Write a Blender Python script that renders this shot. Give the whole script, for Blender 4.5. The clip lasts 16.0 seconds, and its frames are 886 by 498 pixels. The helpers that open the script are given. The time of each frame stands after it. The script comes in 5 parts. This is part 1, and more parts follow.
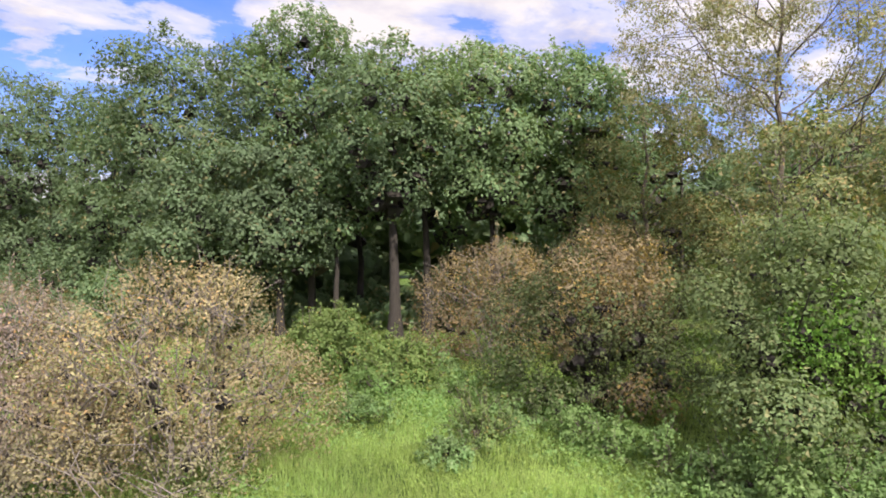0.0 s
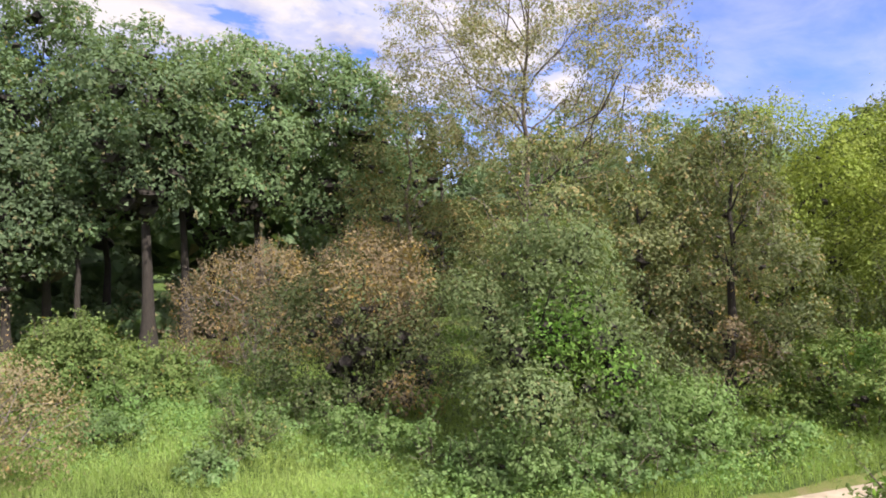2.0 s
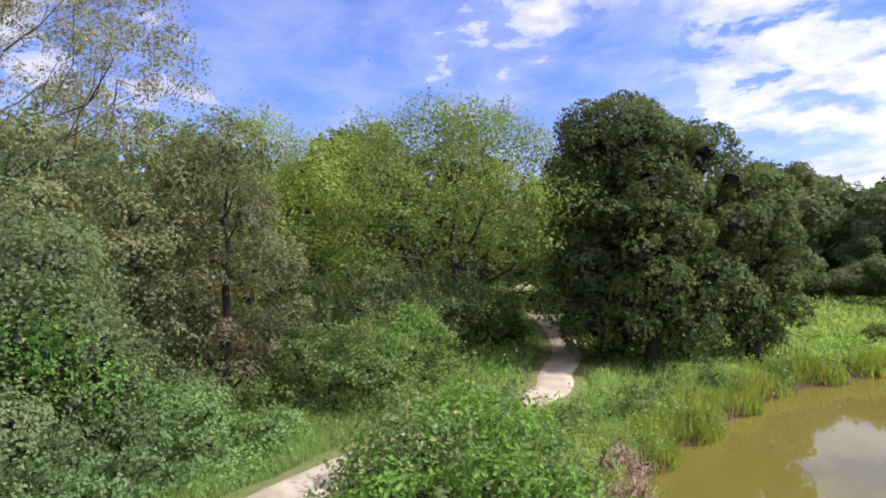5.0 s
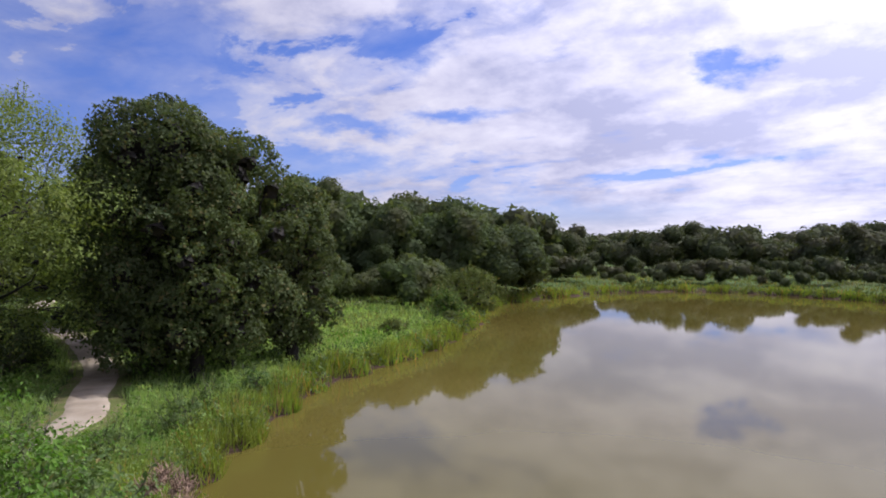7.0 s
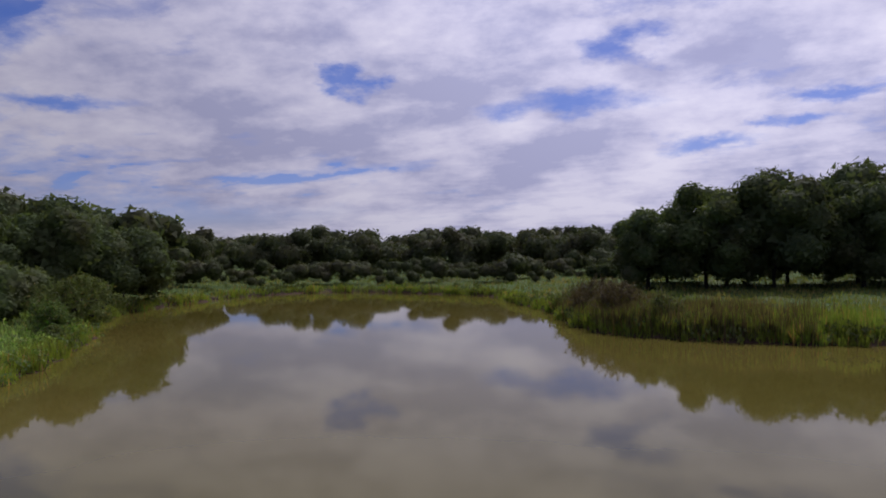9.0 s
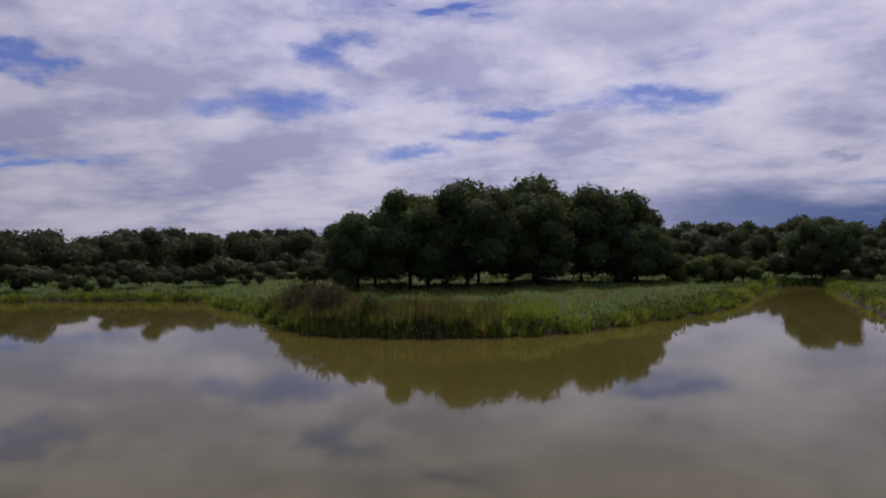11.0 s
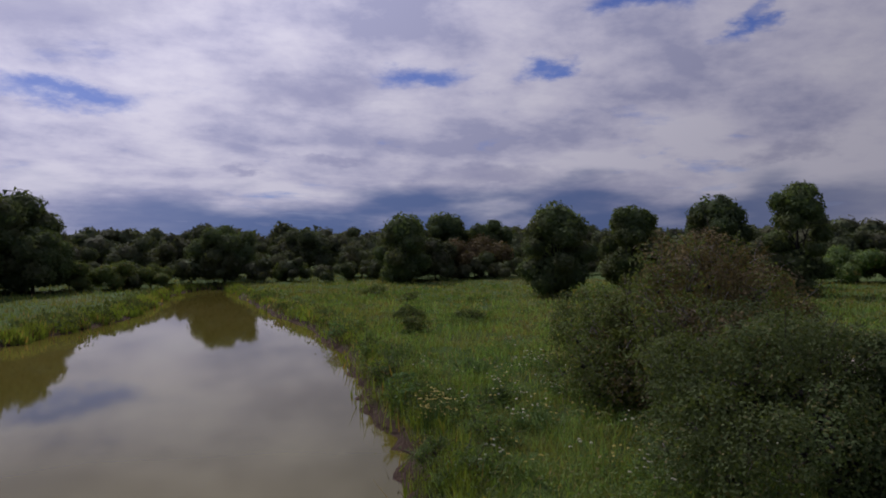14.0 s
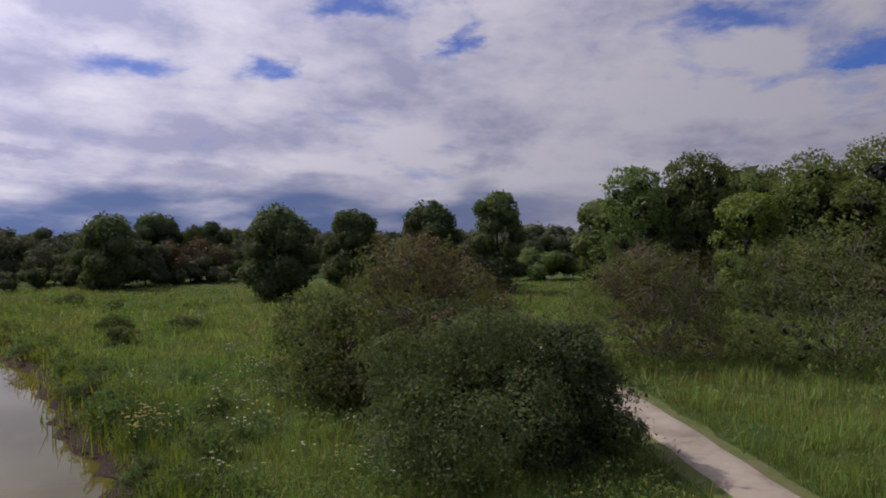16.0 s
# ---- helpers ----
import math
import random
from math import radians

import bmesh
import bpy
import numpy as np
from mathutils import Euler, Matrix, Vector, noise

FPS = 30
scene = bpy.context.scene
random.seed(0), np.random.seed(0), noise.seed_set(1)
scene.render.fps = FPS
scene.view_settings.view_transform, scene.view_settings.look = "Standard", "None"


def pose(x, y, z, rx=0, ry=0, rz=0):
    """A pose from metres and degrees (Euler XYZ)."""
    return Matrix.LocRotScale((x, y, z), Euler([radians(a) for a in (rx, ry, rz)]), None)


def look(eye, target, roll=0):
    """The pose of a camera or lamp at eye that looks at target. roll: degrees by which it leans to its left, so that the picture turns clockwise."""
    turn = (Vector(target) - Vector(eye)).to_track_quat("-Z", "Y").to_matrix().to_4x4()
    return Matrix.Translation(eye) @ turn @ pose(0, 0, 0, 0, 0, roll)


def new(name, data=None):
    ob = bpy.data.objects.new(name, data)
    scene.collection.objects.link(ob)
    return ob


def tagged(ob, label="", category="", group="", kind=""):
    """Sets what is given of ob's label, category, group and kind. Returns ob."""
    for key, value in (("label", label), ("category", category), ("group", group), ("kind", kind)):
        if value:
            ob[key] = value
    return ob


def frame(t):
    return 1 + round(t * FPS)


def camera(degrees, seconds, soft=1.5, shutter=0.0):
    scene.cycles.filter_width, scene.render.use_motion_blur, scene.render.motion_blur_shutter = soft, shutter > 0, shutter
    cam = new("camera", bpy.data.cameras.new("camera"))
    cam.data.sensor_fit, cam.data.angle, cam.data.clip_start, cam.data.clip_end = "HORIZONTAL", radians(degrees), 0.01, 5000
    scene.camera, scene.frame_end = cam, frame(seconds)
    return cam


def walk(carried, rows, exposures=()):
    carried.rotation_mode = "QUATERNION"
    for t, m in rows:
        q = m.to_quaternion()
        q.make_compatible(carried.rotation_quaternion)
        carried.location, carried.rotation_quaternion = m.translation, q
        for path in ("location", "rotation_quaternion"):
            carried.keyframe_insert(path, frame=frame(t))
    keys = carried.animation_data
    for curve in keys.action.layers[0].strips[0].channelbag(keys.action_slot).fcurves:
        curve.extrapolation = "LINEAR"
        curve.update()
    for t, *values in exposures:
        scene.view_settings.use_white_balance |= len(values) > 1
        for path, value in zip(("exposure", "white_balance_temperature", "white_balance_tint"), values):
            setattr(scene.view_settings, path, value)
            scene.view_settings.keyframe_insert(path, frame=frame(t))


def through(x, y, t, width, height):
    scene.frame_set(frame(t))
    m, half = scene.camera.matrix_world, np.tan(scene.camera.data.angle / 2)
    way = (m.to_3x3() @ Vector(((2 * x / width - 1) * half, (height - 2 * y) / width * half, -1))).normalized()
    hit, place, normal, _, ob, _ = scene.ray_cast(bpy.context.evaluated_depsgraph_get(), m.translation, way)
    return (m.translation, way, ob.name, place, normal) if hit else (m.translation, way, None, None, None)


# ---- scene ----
EYE = 6.8
# seconds, yaw, pitch, roll of a camera that hovers and turns
TURNS = [
    (0.0, -0.01, -0.64, 0.85),
    (0.5, -2.58, -0.65, 0.85),
    (1.0, -7.89, -0.69, 0.87),
    (1.5, -13.06, -0.74, 0.77),
    (2.0, -18.98, -0.76, 0.76),
    (2.5, -23.85, -0.73, 0.74),
    (3.0, -28.03, -0.77, 0.78),
    (3.2, -29.70, -0.76, 0.76),
    (5.3, -63.86, -0.71, 0.11),
    (5.5, -67.16, -0.69, 0.14),
    (6.0, -76.37, -0.44, 0.16),
    (6.5, -85.90, -0.30, 0.31),
    (7.0, -94.88, -0.18, 0.40),
    (7.5, -103.21, -0.18, 0.55),
    (8.0, -110.59, -0.20, 0.91),
    (8.5, -117.48, -0.21, 0.96),
    (9.0, -124.61, -0.25, 0.90),
    (9.2, -127.30, -0.27, 0.89),
    (11.3, -151.95, -0.36, 0.70),
    (11.5, -154.85, -0.36, 0.69),
    (12.0, -162.14, -0.35, 0.63),
    (12.5, -169.41, -0.34, 0.69),
    (13.0, -176.61, -0.38, 0.67),
    (13.5, -184.82, -0.37, 0.65),
    (14.0, -193.95, -0.39, 0.70),
    (14.5, -200.88, -0.45, 0.69),
    (15.0, -203.52, -0.46, 0.70),
    (15.5, -208.82, -0.44, 0.64),
    (16.0, -216.42, -0.45, 0.73),
]
cam = camera(64.8, 16.0, soft=1.85)
walk(cam, [(t, pose(0, 0, EYE, 90 + p, r, y)) for t, y, p, r in TURNS],
     exposures=[(0, 1.44, 6900, 13), (3, 1.43, 6750, 14), (5.5, 1.04, 6020, 16), (7, 0.40, 5950, 18), (9, -0.48, 5950, 21), (12, -0.80, 5950, 21), (14, -0.68, 6000, 20), (15, -0.54, 6000, 20), (15.5, -0.42, 6050, 19), (16, -0.27, 6120, 19)])

# ---- sky and sun ----
SUN_AZ, SUN_EL = 155.0, 47.0
SUN_WAY = Vector((math.sin(radians(SUN_AZ)) * math.cos(radians(SUN_EL)), math.cos(radians(SUN_AZ)) * math.cos(radians(SUN_EL)), math.sin(radians(SUN_EL))))


def nodes_of(owner):
    owner.use_nodes = True
    owner.node_tree.nodes.clear()
    return owner.node_tree


def node(nt, kind, inputs=None, operation="", clamp=False, interpolation=""):
    n = nt.nodes.new(kind)
    if operation:
        n.operation = operation
    if clamp:
        n.use_clamp = True
    if interpolation:
        n.interpolation_type = interpolation
    for k, v in (inputs or {}).items():
        if isinstance(v, bpy.types.NodeSocket):
            nt.links.new(v, n.inputs[k])
        else:
            n.inputs[k].default_value = v
    return n


def maths(nt, op, a, b=None, c=None, clamp=False):
    n = node(nt, "ShaderNodeMath", operation=op, clamp=clamp)
    for i, v in enumerate((a, b, c)):
        if v is None:
            continue
        if isinstance(v, bpy.types.NodeSocket):
            nt.links.new(v, n.inputs[i])
        else:
            n.inputs[i].default_value = v
    return n.outputs[0]


def ramp(nt, fac, stops, interpolation="LINEAR"):
    n = node(nt, "ShaderNodeValToRGB", {"Fac": fac})
    cr = n.color_ramp
    cr.interpolation = interpolation
    while len(cr.elements) < len(stops):
        cr.elements.new(0.5)
    for e, (p, c) in zip(cr.elements, stops):
        e.position = p
        e.color = (*c, 1) if len(c) == 3 else c
    return n.outputs[0]


def mix(nt, fac, a, b, blend="MIX"):
    n = node(nt, "ShaderNodeMix")
    n.data_type, n.blend_type = "RGBA", blend
    for i, v in ((0, fac), (6, a), (7, b)):
        if isinstance(v, bpy.types.NodeSocket):
            nt.links.new(v, n.inputs[i])
        else:
            n.inputs[i].default_value = v if i == 0 else (*v, 1)
    return n.outputs[2]


def make_sky():
    w = bpy.data.worlds.new("sky")
    scene.world = w
    nt = nodes_of(w)
    sky = node(nt, "ShaderNodeTexSky")
    sky.sky_type, sky.sun_disc, sky.sun_elevation, sky.sun_rotation = "NISHITA", False, radians(SUN_EL), radians(SUN_AZ)
    sky.altitude, sky.air_density, sky.dust_density, sky.ozone_density = 200, 1.0, 0.7, 2.0
    way = node(nt, "ShaderNodeTexCoord").outputs["Generated"]
    sep = node(nt, "ShaderNodeSeparateXYZ", {0: way})
    up = maths(nt, "MAXIMUM", sep.outputs[2], 0.0)
    den = maths(nt, "ADD", up, 0.15)
    flat = node(nt, "ShaderNodeCombineXYZ", {0: maths(nt, "DIVIDE", sep.outputs[0], den), 1: maths(nt, "DIVIDE", sep.outputs[1], den), 2: 0.0})
    # layers of high cloud, drawn out along one wind
    wind = node(nt, "ShaderNodeMapping", {"Vector": flat.outputs[0], "Rotation": (0, 0, radians(-35))})
    m1 = node(nt, "ShaderNodeMapping", {"Vector": wind.outputs[0], "Scale": (0.66, 1.0, 1.0), "Location": (3.1, 1.7, 0)})
    n1 = node(nt, "ShaderNodeTexNoise", {"Vector": m1.outputs[0], "Scale": 0.75, "Detail": 10.0, "Roughness": 0.6, "Distortion": 0.3})
    m2 = node(nt, "ShaderNodeMapping", {"Vector": wind.outputs[0], "Scale": (0.8, 1.0, 1.0), "Location": (7.3, 4.2, 0)})
    n2 = node(nt, "ShaderNodeTexNoise", {"Vector": m2.outputs[0], "Scale": 3.0, "Detail": 9.0, "Roughness": 0.59, "Distortion": 0.3})
    toward = node(nt, "ShaderNodeVectorMath", {0: way, 1: (math.sin(radians(188)), math.cos(radians(188)), 0.0)}, operation="DOT_PRODUCT").outputs["Value"]
    cover = maths(nt, "MULTIPLY_ADD", toward, 0.030, 0.030)
    # one quarter of the sky stays bluer
    open_way = node(nt, "ShaderNodeVectorMath", {0: way, 1: (math.sin(radians(55)), math.cos(radians(55)), 0.0)}, operation="DOT_PRODUCT").outputs["Value"]
    cover = maths(nt, "MULTIPLY_ADD", maths(nt, "POWER", maths(nt, "MAXIMUM", open_way, 0.0), 9.0), -0.15, cover)
    # and the other side is closed over, but for a few openings
    shut = node(nt, "ShaderNodeVectorMath", {0: way, 1: (math.sin(radians(248)), math.cos(radians(248)), 0.0)}, operation="DOT_PRODUCT").outputs["Value"]
    south = node(nt, "ShaderNodeVectorMath", {0: way, 1: (math.sin(radians(170)), math.cos(radians(170)), 0.0)}, operation="DOT_PRODUCT").outputs["Value"]
    cover = maths(nt, "MULTIPLY_ADD", node(nt, "ShaderNodeMapRange", {0: south, 1: -0.1, 2: 0.5}, interpolation="SMOOTHSTEP").outputs[0], 0.045, cover)
    cover = maths(nt, "MULTIPLY_ADD", maths(nt, "POWER", maths(nt, "MAXIMUM", shut, 0.0), 4.0), 0.05, cover)
    body = maths(nt, "ADD", maths(nt, "MULTIPLY_ADD", n2.outputs[0], 0.42, maths(nt, "MULTIPLY", n1.outputs[0], 0.58)), cover)
    mask = ramp(nt, body, [(0.46, (0, 0, 0)), (0.50, (0.68, 0.68, 0.68)), (0.56, (1, 1, 1))], "EASE")
    # bearing and height in degrees, torn a little by the same wind
    sheer = node(nt, "ShaderNodeMapping", {"Vector": way, "Scale": (1.0, 1.0, 2.4)})
    tear = node(nt, "ShaderNodeTexNoise", {"Vector": sheer.outputs[0], "Scale": 7.5, "Detail": 6.0, "Roughness": 0.62}).outputs["Color"]
    pull = node(nt, "ShaderNodeSeparateColor", {0: tear})
    bearing = maths(nt, "MODULO", maths(nt, "ADD", maths(nt, "MULTIPLY", maths(nt, "ARCTAN2", sep.outputs[0], sep.outputs[1]), 57.2958), 360.0), 360.0)
    bearing = maths(nt, "ADD", bearing, maths(nt, "MULTIPLY_ADD", pull.outputs[0], 16.0, -8.0))
    rise = maths(nt, "ADD", maths(nt, "MULTIPLY", maths(nt, "ARCSINE", sep.outputs[2]), 57.2958), maths(nt, "MULTIPLY_ADD", pull.outputs[1], 6.0, -3.0))

    def puffs(rows):
        out = 0.0
        for az, el, wide, high in rows:
            u = maths(nt, "DIVIDE", maths(nt, "SUBTRACT", bearing, az), wide)
            v = maths(nt, "DIVIDE", maths(nt, "SUBTRACT", rise, el), high)
            near = maths(nt, "SQRT", maths(nt, "MULTIPLY_ADD", u, u, maths(nt, "MULTIPLY", v, v)))
            soft = node(nt, "ShaderNodeMapRange", {0: near, 1: 1.3, 2: 0.15}, interpolation="SMOOTHSTEP").outputs[0]
            out = maths(nt, "MAXIMUM", soft, out)
        return out

    gaps = puffs([(90.7, 16.5, 5.0, 1.5), (96, 10.5, 5.0, 0.9), (87, 9.5, 5.0, 0.8), (118.7, 13.2, 2.4, 1.1), (139.5, 15.5, 3.5, 1.4), (134, 11.0, 6.0, 1.3), (145.2, 7.5, 4.0, 0.9), (103, 2.6, 13, 1.6),
                  (165, 11.2, 6.0, 1.1), (156.5, 10.6, 3.2, 0.8), (152, 9.0, 3.0, 0.6), (191.8, 13.4, 3.2, 1.3), (203, 14.0, 2.8, 1.0), (209.5, 18.7, 4.0, 1.2), (218.5, 16.0, 1.8, 1.4), (238, 16.5, 6.5, 1.1),
                  (248, 13.0, 4.0, 0.9), (74, 15.0, 7.0, 4.5), (85, 6.8, 9.0, 1.4)])
    mask = maths(nt, "MULTIPLY", mask, maths(nt, "SUBTRACT", 1.0, maths(nt, "MULTIPLY", gaps, 0.88)))
    greys = puffs([(147, 14.5, 2.6, 1.8), (140, 14.0, 3.0, 1.6), (163, 17.0, 9.0, 2.2), (184, 12.0, 7.0, 1.6), (178.5, 6.2, 1.6, 0.4), (186, 6.6, 4.0, 0.5), (198, 5.4, 8.0, 0.9), (193, 4.6, 4.0, 0.8), (206, 4.2, 7.0, 1.4), (112, 16.5, 5.0, 1.0), (219, 7.0, 3.0, 0.9)])
    # thin veil that never quite leaves the blue clear
    veil = maths(nt, "MULTIPLY", maths(nt, "MULTIPLY_ADD", n2.outputs[0], 1.3, -0.30, clamp=True), maths(nt, "MULTIPLY_ADD", open_way, 0.5, 0.2, clamp=True))
    mask = maths(nt, "MAXIMUM", mask, veil)
    # grey undersides where the layer is thick
    m3 = node(nt, "ShaderNodeMapping", {"Vector": flat.outputs[0], "Scale": (0.6, 0.9, 1.0), "Location": (1.3, 9.2, 0)})
    n3 = node(nt, "ShaderNodeTexNoise", {"Vector": m3.outputs[0], "Scale": 0.9, "Detail": 6.0, "Roughness": 0.55})
    # small puffs that the wind has not drawn out
    m5 = node(nt, "ShaderNodeMapping", {"Vector": way, "Scale": (1.0, 1.0, 2.0), "Location": (4.4, 2.2, 0)})
    n5 = node(nt, "ShaderNodeTexNoise", {"Vector": m5.outputs[0], "Scale": 6.0, "Detail": 7.0, "Roughness": 0.6})
    puff = maths(nt, "MULTIPLY_ADD", n5.outputs[0], -0.9, 0.45)
    thick = maths(nt, "ADD", maths(nt, "ADD", puff, maths(nt, "MULTIPLY_ADD", n2.outputs[0], -0.45, 0.225)), maths(nt, "ADD", n3.outputs[0], maths(nt, "MULTIPLY_ADD", toward, 0.045, maths(nt, "MULTIPLY", up, maths(nt, "MULTIPLY_ADD", toward, 0.16, 0.08)))))
    thick = maths(nt, "MULTIPLY_ADD", maths(nt, "POWER", maths(nt, "MAXIMUM", shut, 0.0), 3.0), -0.19, thick)
    tone = ramp(nt, thick, [(0.38, (1.02, 0.99, 1.05)), (0.52, (0.84, 0.82, 0.94)), (0.68, (0.56, 0.57, 0.75))])
    # a low dark bank far off over one part of the horizon
    away = node(nt, "ShaderNodeVectorMath", {0: way, 1: (math.sin(radians(196)), math.cos(radians(196)), 0.0)}, operation="DOT_PRODUCT").outputs["Value"]
    side = node(nt, "ShaderNodeMapRange", {0: away, 1: 0.75, 2: 0.97}, interpolation="SMOOTHSTEP").outputs[0]
    m4 = node(nt, "ShaderNodeMapping", {"Vector": way, "Scale": (4.0, 4.0, 15.0)})
    n4 = node(nt, "ShaderNodeTexNoise", {"Vector": m4.outputs[0], "Scale": 1.3, "Detail": 5.0, "Roughness": 0.5})
    low = maths(nt, "ADD", maths(nt, "MULTIPLY_ADD", up, -5.2, 0.80), maths(nt, "MULTIPLY_ADD", n4.outputs[0], 1.0, -0.5))
    bank = maths(nt, "MULTIPLY", node(nt, "ShaderNodeMapRange", {0: low, 1: 0.30, 2: 0.62}, interpolation="SMOOTHSTEP").outputs[0], side)
    tone = mix(nt, maths(nt, "MULTIPLY", greys, 0.6), tone, (0.46, 0.47, 0.66))
    tone = mix(nt, bank, tone, (0.19, 0.27, 0.50))
    mask = maths(nt, "MAXIMUM", mask, maths(nt, "MULTIPLY", bank, 0.9))
    # clouds glow more the nearer they lie to the sun
    sunward = node(nt, "ShaderNodeVectorMath", {0: way, 1: tuple(SUN_WAY)}, operation="DOT_PRODUCT").outputs["Value"]
    glow = maths(nt, "MULTIPLY_ADD", maths(nt, "POWER", maths(nt, "MULTIPLY_ADD", sunward, 0.5, 0.5), 5.0), 1.22, 0.36)
    glow = maths(nt, "MINIMUM", glow, 1.10)
    deep = node(nt, "ShaderNodeHueSaturation", {"Color": mix(nt, 1.0, sky.outputs[0], (0.80, 0.82, 1.22), "MULTIPLY"), "Saturation": 1.15, "Value": 1.0})
    clear = node(nt, "ShaderNodeBackground", {"Color": deep.outputs[0], "Strength": 0.075})
    cloud = node(nt, "ShaderNodeBackground", {"Color": tone, "Strength": glow})
    both = node(nt, "ShaderNodeMixShader", {0: mask, 1: clear.outputs[0], 2: cloud.outputs[0]})
    node(nt, "ShaderNodeOutputWorld", {0: both.outputs[0]})


make_sky()
lamp = bpy.data.lights.new("sun", "SUN")
lamp.energy, lamp.angle, lamp.color = 3.5, radians(0.6), (1.0, 0.95, 0.86)
sun = new("sun", lamp)
sun.matrix_world = look(SUN_WAY * 200, (0, 0, 0))


# ---- materials ----
def leaf_material(name, dark, mid, light, accent=None, share=0.1, through=0.40, broad=None, gloss=0.14):
    m = bpy.data.materials.new(name)
    nt = nodes_of(m)
    geo = node(nt, "ShaderNodeNewGeometry")
    island = geo.outputs["Random Per Island"]
    half = lambda c: tuple((u + v) / 2 for u, v in zip(c, mid))
    col = ramp(nt, island, [(0.0, half(dark)), (0.5, mid), (0.92, half(light)), (1.0, light)])
    tex = node(nt, "ShaderNodeTexCoord").outputs["Object"]
    n = node(nt, "ShaderNodeTexNoise", {"Vector": tex, "Scale": 0.5, "Detail": 4.0})
    patch = node(nt, "ShaderNodeMapRange", {0: n.outputs[0], 1: 0.35, 2: 0.68}).outputs[0]
    if accent:
        second = maths(nt, "FRACT", maths(nt, "MULTIPLY", island, 37.0))
        pick = maths(nt, "LESS_THAN", second, maths(nt, "MULTIPLY", patch, share * 2))
        col = mix(nt, pick, col, accent)
    if broad:
        # wide drifts of another growth
        n5 = node(nt, "ShaderNodeTexNoise", {"Vector": tex, "Scale": 0.16, "Detail": 5.0, "Roughness": 0.6})
        col = mix(nt, node(nt, "ShaderNodeMapRange", {0: n5.outputs[0], 1: 0.45, 2: 0.62}).outputs[0], col, broad)
    fine = node(nt, "ShaderNodeTexNoise", {"Vector": tex, "Scale": 1.9, "Detail": 2.0})
    obj = node(nt, "ShaderNodeObjectInfo").outputs["Random"]
    # slow change from tree to tree and over the land
    wide = node(nt, "ShaderNodeTexNoise", {"Vector": geo.outputs["Position"], "Scale": 0.085, "Detail": 3.0})
    slow = maths(nt, "ADD", maths(nt, "MULTIPLY_ADD", wide.outputs[0], 0.9, -0.45), maths(nt, "MULTIPLY_ADD", obj, 0.24, -0.12))
    hsv = node(nt, "ShaderNodeHueSaturation", {"Color": col,
               "Hue": maths(nt, "ADD", maths(nt, "MULTIPLY_ADD", patch, 0.02, 0.49), maths(nt, "MULTIPLY", slow, -0.03)),
               "Saturation": maths(nt, "MULTIPLY_ADD", obj, 0.12, 0.9),
               "Value": maths(nt, "ADD", maths(nt, "MULTIPLY_ADD", patch, 0.3, 0.92), maths(nt, "ADD", slow, maths(nt, "MULTIPLY_ADD", fine.outputs[0], 0.8, -0.4)))})
    bsdf = node(nt, "ShaderNodeBsdfPrincipled", {"Base Color": hsv.outputs[0], "Roughness": 0.7, "Specular IOR Level": gloss})
    tr = node(nt, "ShaderNodeBsdfTranslucent", {"Color": mix(nt, 1.0, hsv.outputs[0], (1.15, 1.2, 0.55), "MULTIPLY")})
    both = node(nt, "ShaderNodeMixShader", {0: through, 1: bsdf.outputs[0], 2: tr.outputs[0]})
    node(nt, "ShaderNodeOutputMaterial", {0: both.outputs[0]})
    return m


def bark_material(name, dark, light):
    m = bpy.data.materials.new(name)
    nt = nodes_of(m)
    tex = node(nt, "ShaderNodeTexCoord").outputs["Object"]
    mp = node(nt, "ShaderNodeMapping", {"Vector": tex, "Scale": (9, 9, 1.6)})
    n = node(nt, "ShaderNodeTexNoise", {"Vector": mp.outputs[0], "Scale": 1.6, "Detail": 7.0, "Roughness": 0.7})
    n2 = node(nt, "ShaderNodeTexNoise", {"Vector": tex, "Scale": 0.9, "Detail": 3.0})
    col = ramp(nt, n.outputs[0], [(0.35, dark), (0.65, light)])
    col = mix(nt, maths(nt, "MULTIPLY", n2.outputs[0], 0.35), col, tuple(v * 0.8 for v in light))
    bump = node(nt, "ShaderNodeBump", {"Height": n.outputs[0], "Strength": 0.8, "Distance": 0.04})
    bsdf = node(nt, "ShaderNodeBsdfPrincipled", {"Base Color": col, "Roughness": 0.9, "Normal": bump.outputs[0]})
    node(nt, "ShaderNodeOutputMaterial", {0: bsdf.outputs[0]})
    return m


OAK = leaf_material("oak_leaves", (0.079, 0.128, 0.066), (0.112, 0.175, 0.085), (0.159, 0.219, 0.113), (0.231, 0.207, 0.113), 0.05)
OAK_GREY = leaf_material("grey_green_oak_leaves", (0.072, 0.111, 0.060), (0.098, 0.147, 0.077), (0.135, 0.183, 0.104), (0.170, 0.158, 0.081), 0.06)
BROWN_GREEN = leaf_material("turning_leaves", (0.085, 0.105, 0.042), (0.125, 0.145, 0.055), (0.18, 0.185, 0.08), (0.24, 0.17, 0.07), 0.14)
LOCUST = leaf_material("pale_yellow_leaves", (0.167, 0.178, 0.088), (0.235, 0.240, 0.125), (0.323, 0.316, 0.188), (0.323, 0.245, 0.163), 0.2, 0.45)
THICKET = leaf_material("thicket_leaves", (0.085, 0.111, 0.052), (0.128, 0.154, 0.070), (0.185, 0.206, 0.102), (0.260, 0.203, 0.099), 0.12)
